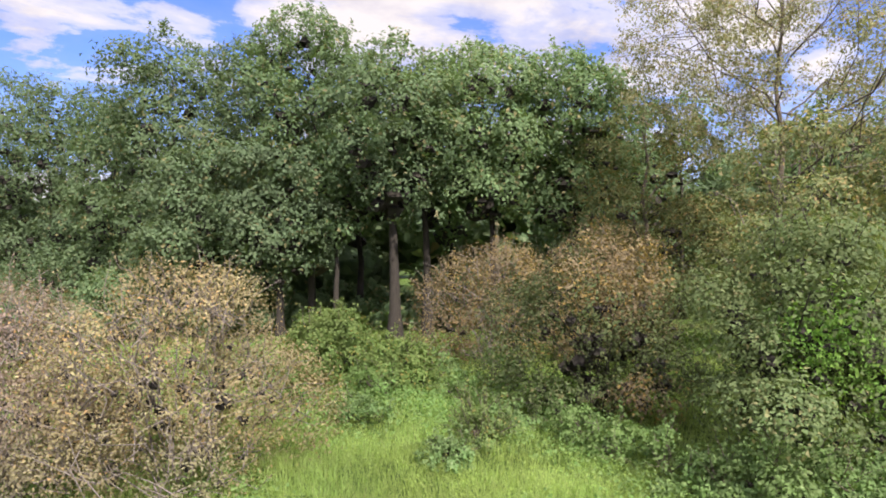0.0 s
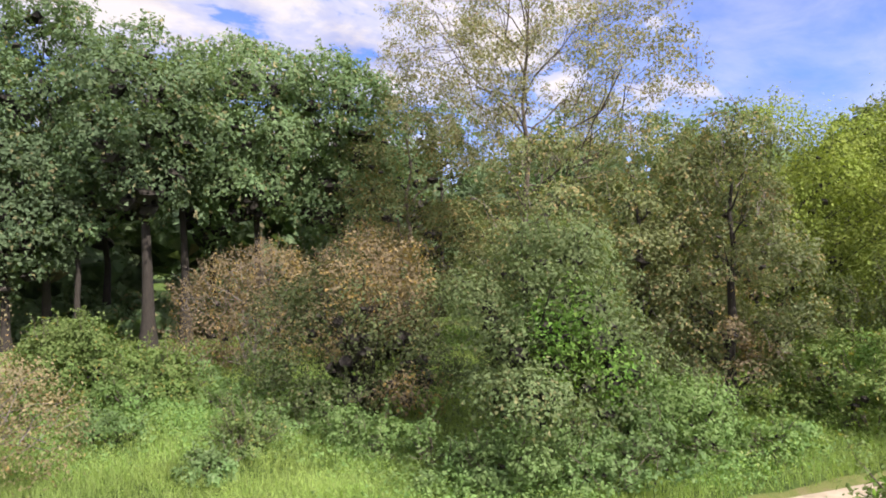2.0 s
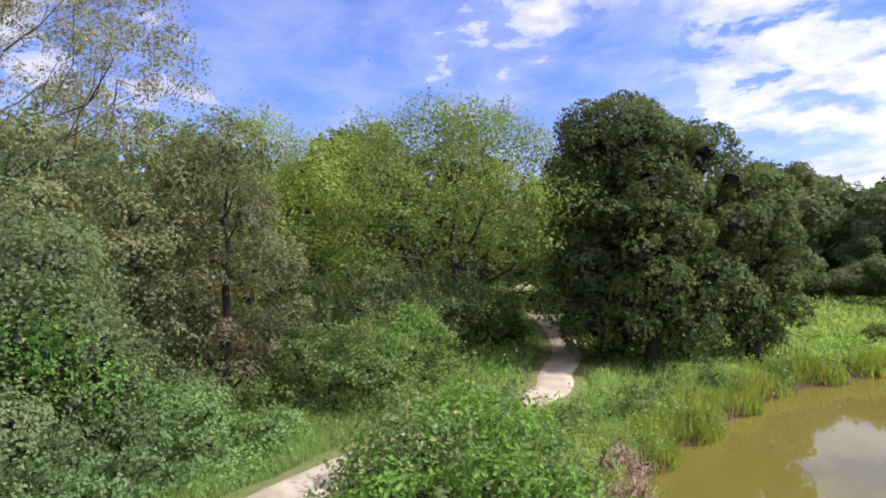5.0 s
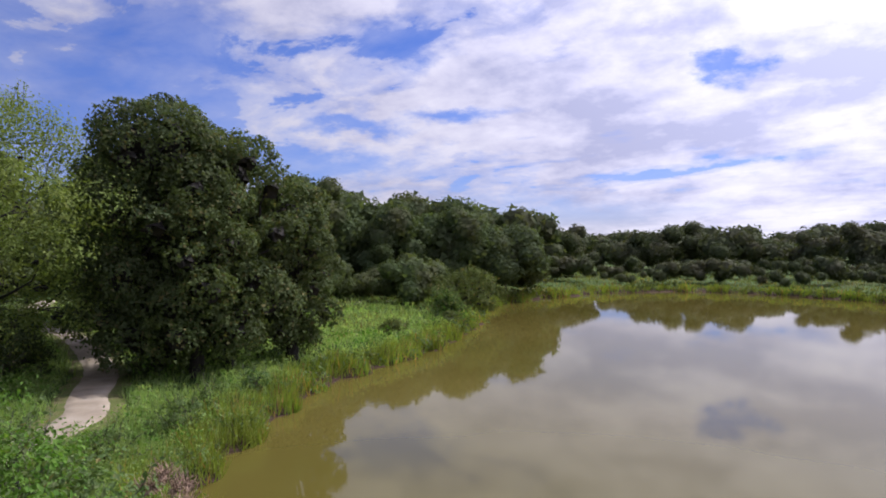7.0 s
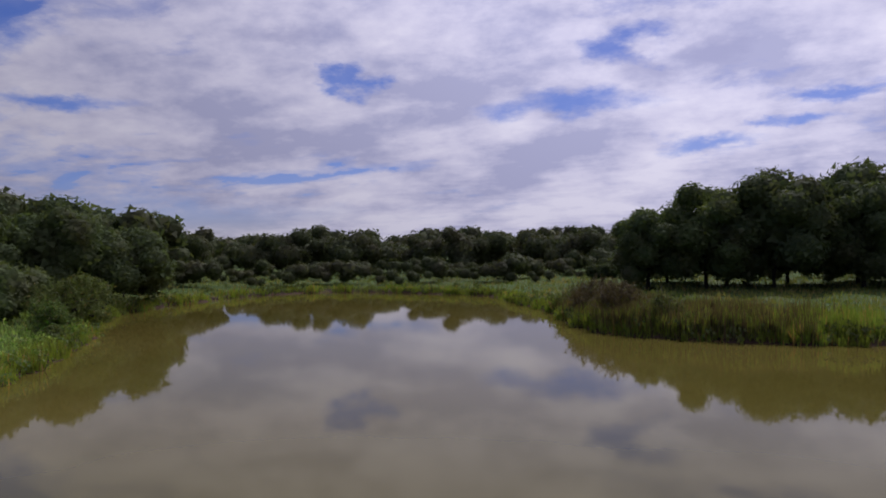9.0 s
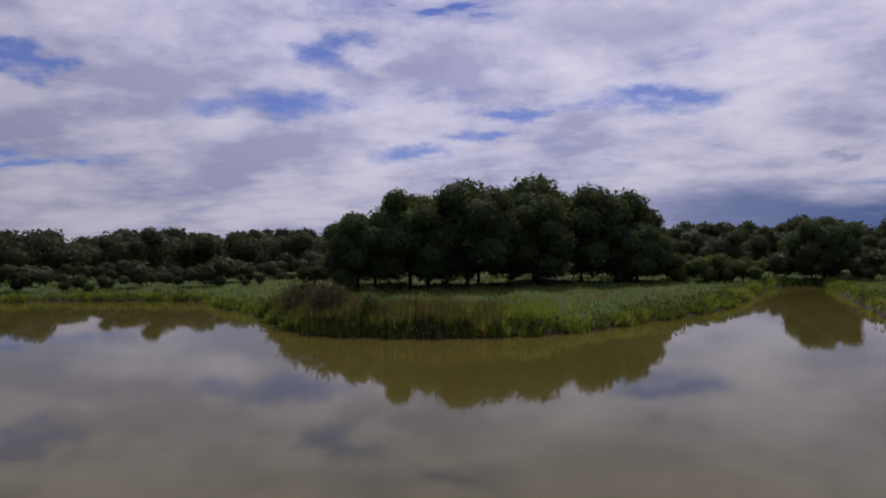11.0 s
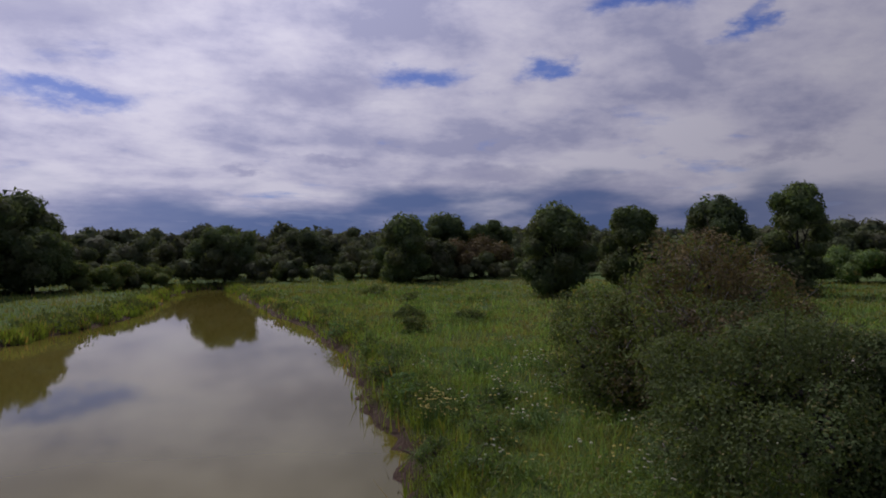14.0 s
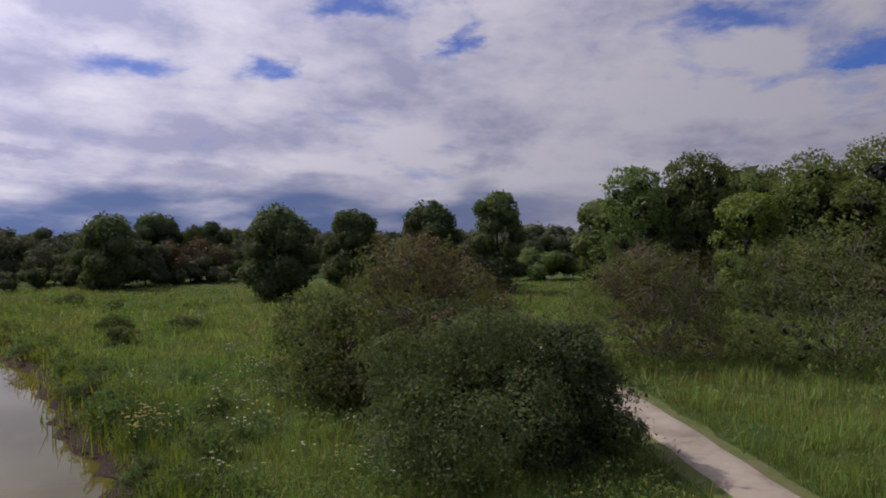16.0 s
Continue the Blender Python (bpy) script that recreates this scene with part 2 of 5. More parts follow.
YELLOW = leaf_material("yellow_autumn_leaves", (0.15, 0.125, 0.075), (0.235, 0.20, 0.115), (0.36, 0.31, 0.18), (0.33, 0.215, 0.10), 0.1, 0.38, (0.17, 0.16, 0.10))
RED = leaf_material("reddish_autumn_leaves", (0.15, 0.115, 0.098), (0.225, 0.175, 0.15), (0.33, 0.265, 0.215), (0.33, 0.21, 0.10), 0.1, 0.38, (0.18, 0.16, 0.115))
RUST = leaf_material("rust_leaves", (0.125, 0.093, 0.060), (0.192, 0.149, 0.090), (0.269, 0.216, 0.138), (0.307, 0.206, 0.072), 0.18)
BUSH = leaf_material("bush_leaves", (0.085, 0.140, 0.039), (0.125, 0.190, 0.056), (0.197, 0.249, 0.094), (0.289, 0.244, 0.078), 0.05)
VINE = leaf_material("bright_vine_leaves", (0.057, 0.136, 0.023), (0.103, 0.208, 0.035), (0.172, 0.291, 0.058))
LIME = leaf_material("yellow_green_leaves", (0.105, 0.148, 0.029), (0.157, 0.206, 0.044), (0.224, 0.269, 0.069), None, 0.1, 0.36)
DARK = leaf_material("dark_leaves", (0.074, 0.101, 0.044), (0.092, 0.123, 0.052), (0.120, 0.152, 0.064), None, 0.0, 0.36, (0.113, 0.121, 0.060), 0.05)
DEEP = leaf_material("deep_green_leaves", (0.066, 0.088, 0.037), (0.087, 0.115, 0.047), (0.125, 0.153, 0.063), (0.154, 0.140, 0.061), 0.08, 0.36, None, 0.06)
FAR = leaf_material("far_leaves", (0.064, 0.079, 0.040), (0.080, 0.096, 0.046), (0.102, 0.118, 0.056), None, 0.0, 0.25, (0.094, 0.093, 0.055), 0.04)
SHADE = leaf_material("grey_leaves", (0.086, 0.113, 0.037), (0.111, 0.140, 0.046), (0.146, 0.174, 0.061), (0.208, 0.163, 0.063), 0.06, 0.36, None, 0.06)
DRY = leaf_material("dry_leaves", (0.084, 0.068, 0.038), (0.123, 0.098, 0.050), (0.174, 0.135, 0.070), (0.168, 0.122, 0.059), 0.2, 0.28, None, 0.05)
GRASS = leaf_material("grass_blades", (0.140, 0.222, 0.057), (0.204, 0.317, 0.085), (0.280, 0.389, 0.125), (0.350, 0.322, 0.170), 0.06, 0.4, (0.233, 0.311, 0.102))
SEDGE = leaf_material("soft_meadow_growth", (0.203, 0.303, 0.088), (0.255, 0.368, 0.112), (0.308, 0.419, 0.141), (0.342, 0.378, 0.165), 0.08, 0.55, (0.278, 0.368, 0.123), 0.05)
HAZEL = leaf_material("hazel_leaves", (0.073, 0.113, 0.042), (0.108, 0.156, 0.059), (0.166, 0.209, 0.089), (0.205, 0.198, 0.091), 0.06)
MEADOW = leaf_material("meadow_blades", (0.100, 0.142, 0.025), (0.160, 0.209, 0.040), (0.233, 0.260, 0.067), (0.310, 0.227, 0.100), 0.1, 0.38, (0.233, 0.199, 0.067))
REED = leaf_material("reed_blades", (0.122, 0.168, 0.028), (0.179, 0.240, 0.042), (0.257, 0.294, 0.069), (0.343, 0.228, 0.083), 0.1, 0.38)
WEED = leaf_material("weed_leaves", (0.079, 0.143, 0.043), (0.121, 0.204, 0.068), (0.181, 0.255, 0.108))
STRAW = leaf_material("straw_stems", (0.16, 0.12, 0.07), (0.26, 0.20, 0.12), (0.36, 0.29, 0.19))
BARK = bark_material("grey_brown_bark", (0.045, 0.035, 0.026), (0.14, 0.115, 0.09))
# near-black: crown shade is put into this bark colour; it also fills crown gaps
BARK_AND_SHADE = bark_material("dark_bark_and_shade", (0.012, 0.010, 0.009), (0.036, 0.029, 0.024))
DEAD = bark_material("pinkish_dead_twigs", (0.26, 0.165, 0.115), (0.48, 0.335, 0.245))
TWIG = bark_material("pale_twigs", (0.10, 0.085, 0.075), (0.24, 0.205, 0.185))


def plain_material(name, col, rough=0.7, vary=0.25, scale=4.0):
    m = bpy.data.materials.new(name)
    nt = nodes_of(m)
    tex = node(nt, "ShaderNodeTexCoord").outputs["Object"]
    n = node(nt, "ShaderNodeTexNoise", {"Vector": tex, "Scale": scale, "Detail": 5.0})
    c = mix(nt, n.outputs[0], tuple(v * (1 - vary) for v in col), tuple(min(1, v * (1 + vary)) for v in col))
    bsdf = node(nt, "ShaderNodeBsdfPrincipled", {"Base Color": c, "Roughness": rough})
    node(nt, "ShaderNodeOutputMaterial", {0: bsdf.outputs[0]})
    return m


def ground_material():
    m = bpy.data.materials.new("meadow_ground")
    nt = nodes_of(m)
    tex = node(nt, "ShaderNodeTexCoord").outputs["Object"]
    n1 = node(nt, "ShaderNodeTexNoise", {"Vector": tex, "Scale": 0.12, "Detail": 6.0, "Roughness": 0.6})
    n2 = node(nt, "ShaderNodeTexNoise", {"Vector": tex, "Scale": 2.6, "Detail": 8.0, "Roughness": 0.7})
    n3 = node(nt, "ShaderNodeTexNoise", {"Vector": tex, "Scale": 11.0, "Detail": 4.0, "Roughness": 0.7})
    col = ramp(nt, n2.outputs[0], [(0.3, (0.030, 0.050, 0.012)), (0.55, (0.075, 0.125, 0.024)), (0.75, (0.12, 0.165, 0.04))])
    col = mix(nt, node(nt, "ShaderNodeMapRange", {0: n1.outputs[0], 1: 0.5, 2: 0.72}).outputs[0], col, (0.12, 0.125, 0.04))
    z = node(nt, "ShaderNodeSeparateXYZ", {0: tex}).outputs[2]
    mud = node(nt, "ShaderNodeMapRange", {0: z, 1: 0.58, 2: 0.2}).outputs[0]
    col = mix(nt, mud, col, mix(nt, n2.outputs[0], (0.040, 0.027, 0.018), (0.105, 0.062, 0.042)))
    bump = node(nt, "ShaderNodeBump", {"Height": maths(nt, "ADD", n2.outputs[0], maths(nt, "MULTIPLY", n3.outputs[0], 0.5)), "Strength": 1.0, "Distance": 0.25})
    bsdf = node(nt, "ShaderNodeBsdfPrincipled", {"Base Color": col, "Roughness": 0.95, "Specular IOR Level": 0.2, "Normal": bump.outputs[0]})
    node(nt, "ShaderNodeOutputMaterial", {0: bsdf.outputs[0]})
    return m


def water_material():
    m = bpy.data.materials.new("murky_pond_water")
    nt = nodes_of(m)
    tex = node(nt, "ShaderNodeTexCoord").outputs["Object"]
    mp = node(nt, "ShaderNodeMapping", {"Vector": tex, "Scale": (1.0, 2.2, 1.0), "Rotation": (0, 0, 0.5)})
    n1 = node(nt, "ShaderNodeTexNoise", {"Vector": mp.outputs[0], "Scale": 1.1, "Detail": 3.0})
    n2 = node(nt, "ShaderNodeTexNoise", {"Vector": tex, "Scale": 0.05, "Detail": 3.0})
    col = ramp(nt, n2.outputs[0], [(0.35, (0.096, 0.082, 0.017)), (0.65, (0.122, 0.100, 0.024))])
    bump = node(nt, "ShaderNodeBump", {"Height": n1.outputs[0], "Strength": 0.08, "Distance": 0.01})
    bsdf = node(nt, "ShaderNodeBsdfPrincipled", {"Base Color": col, "Roughness": 0.035, "IOR": 1.333, "Specular IOR Level": 0.36, "Normal": bump.outputs[0]})
    node(nt, "ShaderNodeOutputMaterial", {0: bsdf.outputs[0]})
    return m


def gravel_material():
    m = bpy.data.materials.new("crushed_limestone")
    nt = nodes_of(m)
    tex = node(nt, "ShaderNodeTexCoord").outputs["Object"]
    n1 = node(nt, "ShaderNodeTexNoise", {"Vector": tex, "Scale": 0.7, "Detail": 6.0, "Roughness": 0.65})
    n2 = node(nt, "ShaderNodeTexNoise", {"Vector": tex, "Scale": 18.0, "Detail": 5.0})
    col = ramp(nt, n1.outputs[0], [(0.32, (0.20, 0.155, 0.11)), (0.5, (0.32, 0.262, 0.195)), (0.7, (0.42, 0.36, 0.285))])
    col = mix(nt, maths(nt, "MULTIPLY", n2.outputs[0], 0.35), col, (0.30, 0.25, 0.18))
    bump = node(nt, "ShaderNodeBump", {"Height": n2.outputs[0], "Strength": 0.5, "Distance": 0.03})
    bsdf = node(nt, "ShaderNodeBsdfPrincipled", {"Base Color": col, "Roughness": 0.95, "Normal": bump.outputs[0]})
    node(nt, "ShaderNodeOutputMaterial", {0: bsdf.outputs[0]})
    return m


GROUND, WATER, GRAVEL = ground_material(), water_material(), gravel_material()


def verge_material():
    m = bpy.data.materials.new("trodden_verge")
    nt = nodes_of(m)
    tex = node(nt, "ShaderNodeTexCoord").outputs["Object"]
    n1 = node(nt, "ShaderNodeTexNoise", {"Vector": tex, "Scale": 1.3, "Detail": 6.0, "Roughness": 0.65})
    n2 = node(nt, "ShaderNodeTexNoise", {"Vector": tex, "Scale": 14.0, "Detail": 6.0, "Roughness": 0.7})
    col = ramp(nt, n1.outputs[0], [(0.38, (0.105, 0.135, 0.036)), (0.52, (0.155, 0.160, 0.055)), (0.64, (0.20, 0.155, 0.095))])
    col = mix(nt, maths(nt, "MULTIPLY", n2.outputs[0], 0.6), col, (0.09, 0.115, 0.03))
    bump = node(nt, "ShaderNodeBump", {"Height": n2.outputs[0], "Strength": 0.9, "Distance": 0.06})
    bsdf = node(nt, "ShaderNodeBsdfPrincipled", {"Base Color": col, "Roughness": 0.95, "Specular IOR Level": 0.2, "Normal": bump.outputs[0]})
    node(nt, "ShaderNodeOutputMaterial", {0: bsdf.outputs[0]})
    return m


VERGE = verge_material()
PETAL_YELLOW = plain_material("yellow_petals", (0.46, 0.38, 0.08))
PETAL_WHITE = plain_material("white_petals", (0.50, 0.48, 0.33))


# ---- plan: pond, path, ground ----
def spline(points, closed=False, per=8):
    p = np.array(points, float)
    n = len(p)
    out = []
    for i in range(n if closed else n - 1):
        if closed:
            a, b, c, d = p[i - 1], p[i], p[(i + 1) % n], p[(i + 2) % n]
        else:
            a, b, c, d = p[max(i - 1, 0)], p[i], p[i + 1], p[min(i + 2, n - 1)]
        for s in range(per):
            t = s / per
            out.append(0.5 * (2 * b + (c - a) * t + (2 * a - 5 * b + 4 * c - d) * t * t + (3 * b - a - 3 * c + d) * t ** 3))
    if not closed:
        out.append(p[-1])
    return np.array(out)


SHORE = spline([(17.8, 5.1), (22.1, 5.0), (28, 4.4), (34.5, 2.9), (39.7, 0), (47, -3.8), (58.2, -7.6), (64, -9.0), (72, -10.5),
                (85, -17), (97, -33), (97.5, -44), (88, -52.3), (74, -57.5), (62.2, -52.9), (52, -48.6), (42, -42),
                (35.9, -39.8), (28.5, -42), (20.3, -48.5), (16.6, -60), (13.2, -76), (13.0, -110), (8, -119),
                (3.8, -96), (0.4, -75), (-3.0, -57), (-4.3, -42), (-3.9, -32), (-3.9, -22), (-2.5, -13), (2, -7), (9, -0.5)], True, 6)
PATH = spline([(-40, -62), (-34, -44), (-27, -28.5), (-20.5, -16.9), (-15.1, -8.3), (-9.5, 0.5), (-3, 6.8), (4, 10.0), (10.8, 11.3), (18, 11.4), (25, 10.6),
               (29, 11.8), (34.4, 13.4), (41.7, 17), (49, 21.3), (59, 29.2), (72, 33)], False, 8)


def near_line(x, y, line, closed):
    """Distance of each point to a line of straight pieces."""
    a = line
    b = np.roll(line, -1, 0) if closed else line[1:]
    a = a[:len(b)]
    best = np.full(len(x), 1e9)
    for (ax, ay), (bx, by) in zip(a, b):
        dx, dy = bx - ax, by - ay
        t = np.clip(((x - ax) * dx + (y - ay) * dy) / (dx * dx + dy * dy + 1e-9), 0, 1)
        best = np.minimum(best, (x - ax - t * dx) ** 2 + (y - ay - t * dy) ** 2)
    return np.sqrt(best)


def inside(x, y, line):
    c = np.zeros(len(x), bool)
    for (ax, ay), (bx, by) in zip(line, np.roll(line, -1, 0)):
        if ay == by:
            continue
        c ^= ((ay > y) != (by > y)) & (x < (bx - ax) * (y - ay) / (by - ay) + ax)
    return c


def shore_distance(x, y):
    """Metres from the water's edge, positive on land."""
    x, y = np.atleast_1d(np.asarray(x, float)), np.atleast_1d(np.asarray(y, float))
    wob = 0.28 * np.sin(x * 1.7 + 0.6 * y) + 0.22 * np.sin(y * 2.3 - 0.9 * x + 1.0) + 0.12 * np.sin(4.1 * x + 3.3 * y)
    return np.where(inside(x, y, SHORE), -1, 1) * near_line(x, y, SHORE, True) + wob


def height(x, y, s=None):
    x, y = np.atleast_1d(np.asarray(x, float)), np.atleast_1d(np.asarray(y, float))
    if s is None:
        s = shore_distance(x, y)
    z = np.where(s < 0, np.maximum(s * 0.5, -1.2), 0.62 * (1 - np.exp(-np.maximum(s, 0) / 0.7)) + 0.38 * (1 - np.exp(-np.maximum(s, 0) / 6)))
    lumps = 0.10 * np.sin(0.9 * x + 0.4 * y) + 0.09 * np.sin(1.3 * y - 0.5 * x + 2) + 0.05 * np.sin(2.3 * x + 1.7 * y)
    z = z + lumps * np.clip(s / 4, 0, 1) * np.clip((near_line(x, y, PATH, False) - 1.6) / 2, 0, 1)
    hill = np.exp(-(((x - 118) / 34) ** 2 + ((y - 24) / 38) ** 2))
    return z + 4.6 * hill * np.clip(s / 15, 0, 1)


def top_of(x, y):
    return float(height(x, y)[0])


def mesh_of(name, verts, faces, material, smooth=False, lumps=None, inner=None):
    """A mesh from arrays; lumps: more corners and smooth three-sided faces to go with it, of the inner material."""
    me = bpy.data.meshes.new(name)
    verts, faces = np.asarray(verts, np.float32), np.asarray(faces, np.int32)
    corners = np.full(len(faces), faces.shape[1], np.int32)
    soft = np.full(len(faces), smooth)
    loops = faces.ravel()
    if lumps:
        loops = np.concatenate([loops, (np.asarray(lumps[1], np.int32) + len(verts)).ravel()])
        corners = np.concatenate([corners, np.full(len(lumps[1]), 3, np.int32)])
        soft = np.concatenate([soft, np.full(len(lumps[1]), True)])
        verts = np.concatenate([verts, np.asarray(lumps[0], np.float32)])
    me.vertices.add(len(verts))
    me.vertices.foreach_set("co", verts.ravel())
    me.loops.add(len(loops))
    me.loops.foreach_set("vertex_index", loops)
    me.polygons.add(len(corners))
    me.polygons.foreach_set("loop_start", (np.cumsum(corners) - corners).astype(np.int32))
    me.polygons.foreach_set("use_smooth", soft)
    me.materials.append(material)
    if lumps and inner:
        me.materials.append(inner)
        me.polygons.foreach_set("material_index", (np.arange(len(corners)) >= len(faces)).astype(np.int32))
    me.update(calc_edges=True)
    return me


def part(name, me, parent, label=""):
    ob = new(name, me)
    ob.parent = parent
    return tagged(ob, label)


def make_ground():
    fine = np.arange(-52, 52.1, 1.0)
    step, edge, outer = 1.2, 52.0, []
    while edge < 2600:
        edge += step
        step *= 1.13
        outer.append(edge)
    outer = np.array(outer)
    axis = np.concatenate([-outer[::-1], fine, outer])
    gx, gy = np.meshgrid(axis, axis)
    x, y = gx.ravel(), gy.ravel()
    verts = np.stack([x, y, height(x, y)], 1)
    n = len(axis)
    i = (np.arange(n - 1)[:, None] * n + np.arange(n - 1)).ravel()
    faces = np.stack([i, i + 1, i + n + 1, i + n], 1)
    tagged(new("ground", mesh_of("ground", verts, faces, GROUND, True)), "green meadow ground with muddy banks", "ground", kind="structure")


def make_water():
    ring = np.array([(150, -150), (150, 30), (-30, 30), (-30, -150)], float)
    verts = np.column_stack([ring, np.zeros(4)])
    tagged(new("water", mesh_of("water", verts, [(3, 0, 1, 2)], WATER)), "still olive-brown pond reflecting the clouds", "pond", kind="structure")


def make_path():
    """A crowned ribbon of crushed stone with uneven edges."""
    d = np.gradient(PATH, axis=0)
    d /= np.linalg.norm(d, axis=1, keepdims=True)
    side = np.stack([-d[:, 1], d[:, 0]], 1)
    rng = np.random.default_rng(5)
    cols = np.array([-1.0, -0.8, -0.4, 0, 0.4, 0.8, 1.0])
    verts = []
    for p, s in zip(PATH, side):
        half = 0.86 + rng.uniform(-0.05, 0.05)
        for c in cols:
            q = p + s * c * half
            verts.append((*q, top_of(*q) + (0.06 if abs(c) < 0.9 else -0.05)))
    k = len(cols)
    faces = [(r * k + c, r * k + c + 1, (r + 1) * k + c + 1, (r + 1) * k + c) for r in range(len(PATH) - 1) for c in range(k - 1)]
    tagged(new("path", mesh_of("path", verts, np.array(faces)[:, ::-1], GRAVEL, True)), "pale crushed-stone walking path between grass verges", "path", kind="structure")


def make_verge():
    """Trodden earth and short dry grass along both sides of the path."""
    d = np.gradient(PATH, axis=0)
    d /= np.linalg.norm(d, axis=1, keepdims=True)
    side = np.stack([-d[:, 1], d[:, 0]], 1)
    rng = np.random.default_rng(6)
    cols = np.array([-1.0, -0.75, -0.3, 0.3, 0.75, 1.0])
    verts = []
    for p, q in zip(PATH, side):
        half = 1.5 + rng.uniform(-0.2, 0.2)
        for c in cols:
            g = p + q * c * half
            verts.append((*g, top_of(*g) + (0.025 if abs(c) < 0.9 else -0.05)))
    k = len(cols)
    faces = [(r * k + c, r * k + c + 1, (r + 1) * k + c + 1, (r + 1) * k + c) for r in range(len(PATH) - 1) for c in range(k - 1)]
    tagged(new("path_verge", mesh_of("path_verge", verts, np.array(faces)[:, ::-1], VERGE, True)), "short trodden grass and bare earth beside the path", "verge", kind="structure")


make_ground()
make_verge()
make_water()
make_path()


# ---- plants ----
def kites(rng, places, normals, size, slim=0.6, droop=0.0):
    """One folded four-cornered leaf for each place."""
    n = len(places)
    r = rng.normal(size=(n, 3))
    r[:, 2] -= droop
    axis = r - normals * (r * normals).sum(1, keepdims=True)
    axis /= np.linalg.norm(axis, axis=1, keepdims=True) + 1e-9
    across = np.cross(normals, axis)
    ln = size * rng.uniform(0.5, 1.5, (n, 1))
    wd = ln * slim * 0.5
    mid = places + axis * ln * 0.05
    lift = normals * ln * 0.12
    v = np.stack([places - axis * ln * 0.5, mid + across * wd + lift, places + axis * ln * 0.5, mid - across * wd + lift], 1)
    return v.reshape(-1, 3), np.arange(n * 4).reshape(-1, 4)


def slips(rng, places, normals, size, slim=0.6, droop=0.0):
    """One three-cornered leaf for each place, for plants that stay far off."""
    n = len(places)
    r = rng.normal(size=(n, 3))
    r[:, 2] -= droop
    axis = r - normals * (r * normals).sum(1, keepdims=True)
    axis /= np.linalg.norm(axis, axis=1, keepdims=True) + 1e-9
    across = np.cross(normals, axis)
    ln = size * rng.uniform(0.65, 1.35, (n, 1))
    foot = places - axis * ln * rng.uniform(0.3, 0.5, (n, 1))
    v = np.stack([foot + across * ln * slim * 0.5, places + axis * ln * 0.5, foot - across * ln * slim * 0.5 + axis * ln * rng.uniform(-0.1, 0.4, (n, 1))], 1)
    return v.reshape(-1, 3), np.arange(n * 3).reshape(-1, 3)


def tube(points, radii, sides=6):
    """A tapering round stem along points."""
    p = np.asarray(points, float)
    d = np.gradient(p, axis=0)
    d /= np.linalg.norm(d, axis=1, keepdims=True) + 1e-9
    ref = np.where(np.abs(d[:, 2:3]) > 0.9, [[1.0, 0, 0]], [[0, 0, 1.0]])
    u = np.cross(d, ref)
    u /= np.linalg.norm(u, axis=1, keepdims=True) + 1e-9
    w = np.cross(d, u)
    a = np.arange(sides) * 2 * np.pi / sides
    ring = u[:, None] * np.cos(a)[None, :, None] + w[:, None] * np.sin(a)[None, :, None]
    v = (p[:, None] + ring * np.asarray(radii)[:, None, None]).reshape(-1, 3)
    i, j = np.meshgrid(np.arange(len(p) - 1), np.arange(sides), indexing="ij")
    k = (j + 1) % sides
    f = np.stack([i * sides + j, i * sides + k, (i + 1) * sides + k, (i + 1) * sides + j], -1).reshape(-1, 4)
    return v, f


def joined(pieces):
    vs, fs, off = [], [], 0
    for v, f in pieces:
        vs.append(v)
        fs.append(f + off)
        off += len(v)
    return np.concatenate(vs), np.concatenate(fs)


GOLD = (1 + 5 ** 0.5) / 2
HEART = np.array([(-1, GOLD, 0), (1, GOLD, 0), (-1, -GOLD, 0), (1, -GOLD, 0), (0, -1, GOLD), (0, 1, GOLD), (0, -1, -GOLD), (0, 1, -GOLD),
                  (GOLD, 0, -1), (GOLD, 0, 1), (-GOLD, 0, -1), (-GOLD, 0, 1)]) / np.sqrt(1 + GOLD ** 2)
HEART_FACES = np.array([[i, j, k] for i in range(12) for j in range(i + 1, 12) for k in range(j + 1, 12)
                        if max(np.linalg.norm(HEART[i] - HEART[j]), np.linalg.norm(HEART[j] - HEART[k]), np.linalg.norm(HEART[i] - HEART[k])) < 1.2])


def finer(verts, faces):
    """Each face of a round lump cut in four."""
    pts, made, out = [tuple(v) for v in verts], {}, []

    def half(i, j):
        k = (min(i, j), max(i, j))
        if k not in made:
            m = (np.array(pts[i]) + pts[j]) / 2
            made[k] = len(pts)
            pts.append(tuple(m / np.linalg.norm(m)))
        return made[k]

    for a, b, c in faces:
        x, y, z = half(a, b), half(b, c), half(c, a)
        out += [(a, x, z), (x, b, y), (z, y, c), (x, y, z)]
    return np.array(pts), np.array(out)


FINE_HEART, FINE_FACES = finer(HEART, HEART_FACES)
FINEST_HEART, FINEST_FACES = finer(FINE_HEART, FINE_FACES)


def shade_cores(rng, places, radii, flat):
    """Lumps that stand in for the shade inside leaf clumps: an uneven one for each place."""
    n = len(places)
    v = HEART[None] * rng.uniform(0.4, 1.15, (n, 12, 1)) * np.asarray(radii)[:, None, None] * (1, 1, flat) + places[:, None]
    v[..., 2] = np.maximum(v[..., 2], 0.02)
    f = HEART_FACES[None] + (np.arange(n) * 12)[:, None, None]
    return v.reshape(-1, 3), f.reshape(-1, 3)


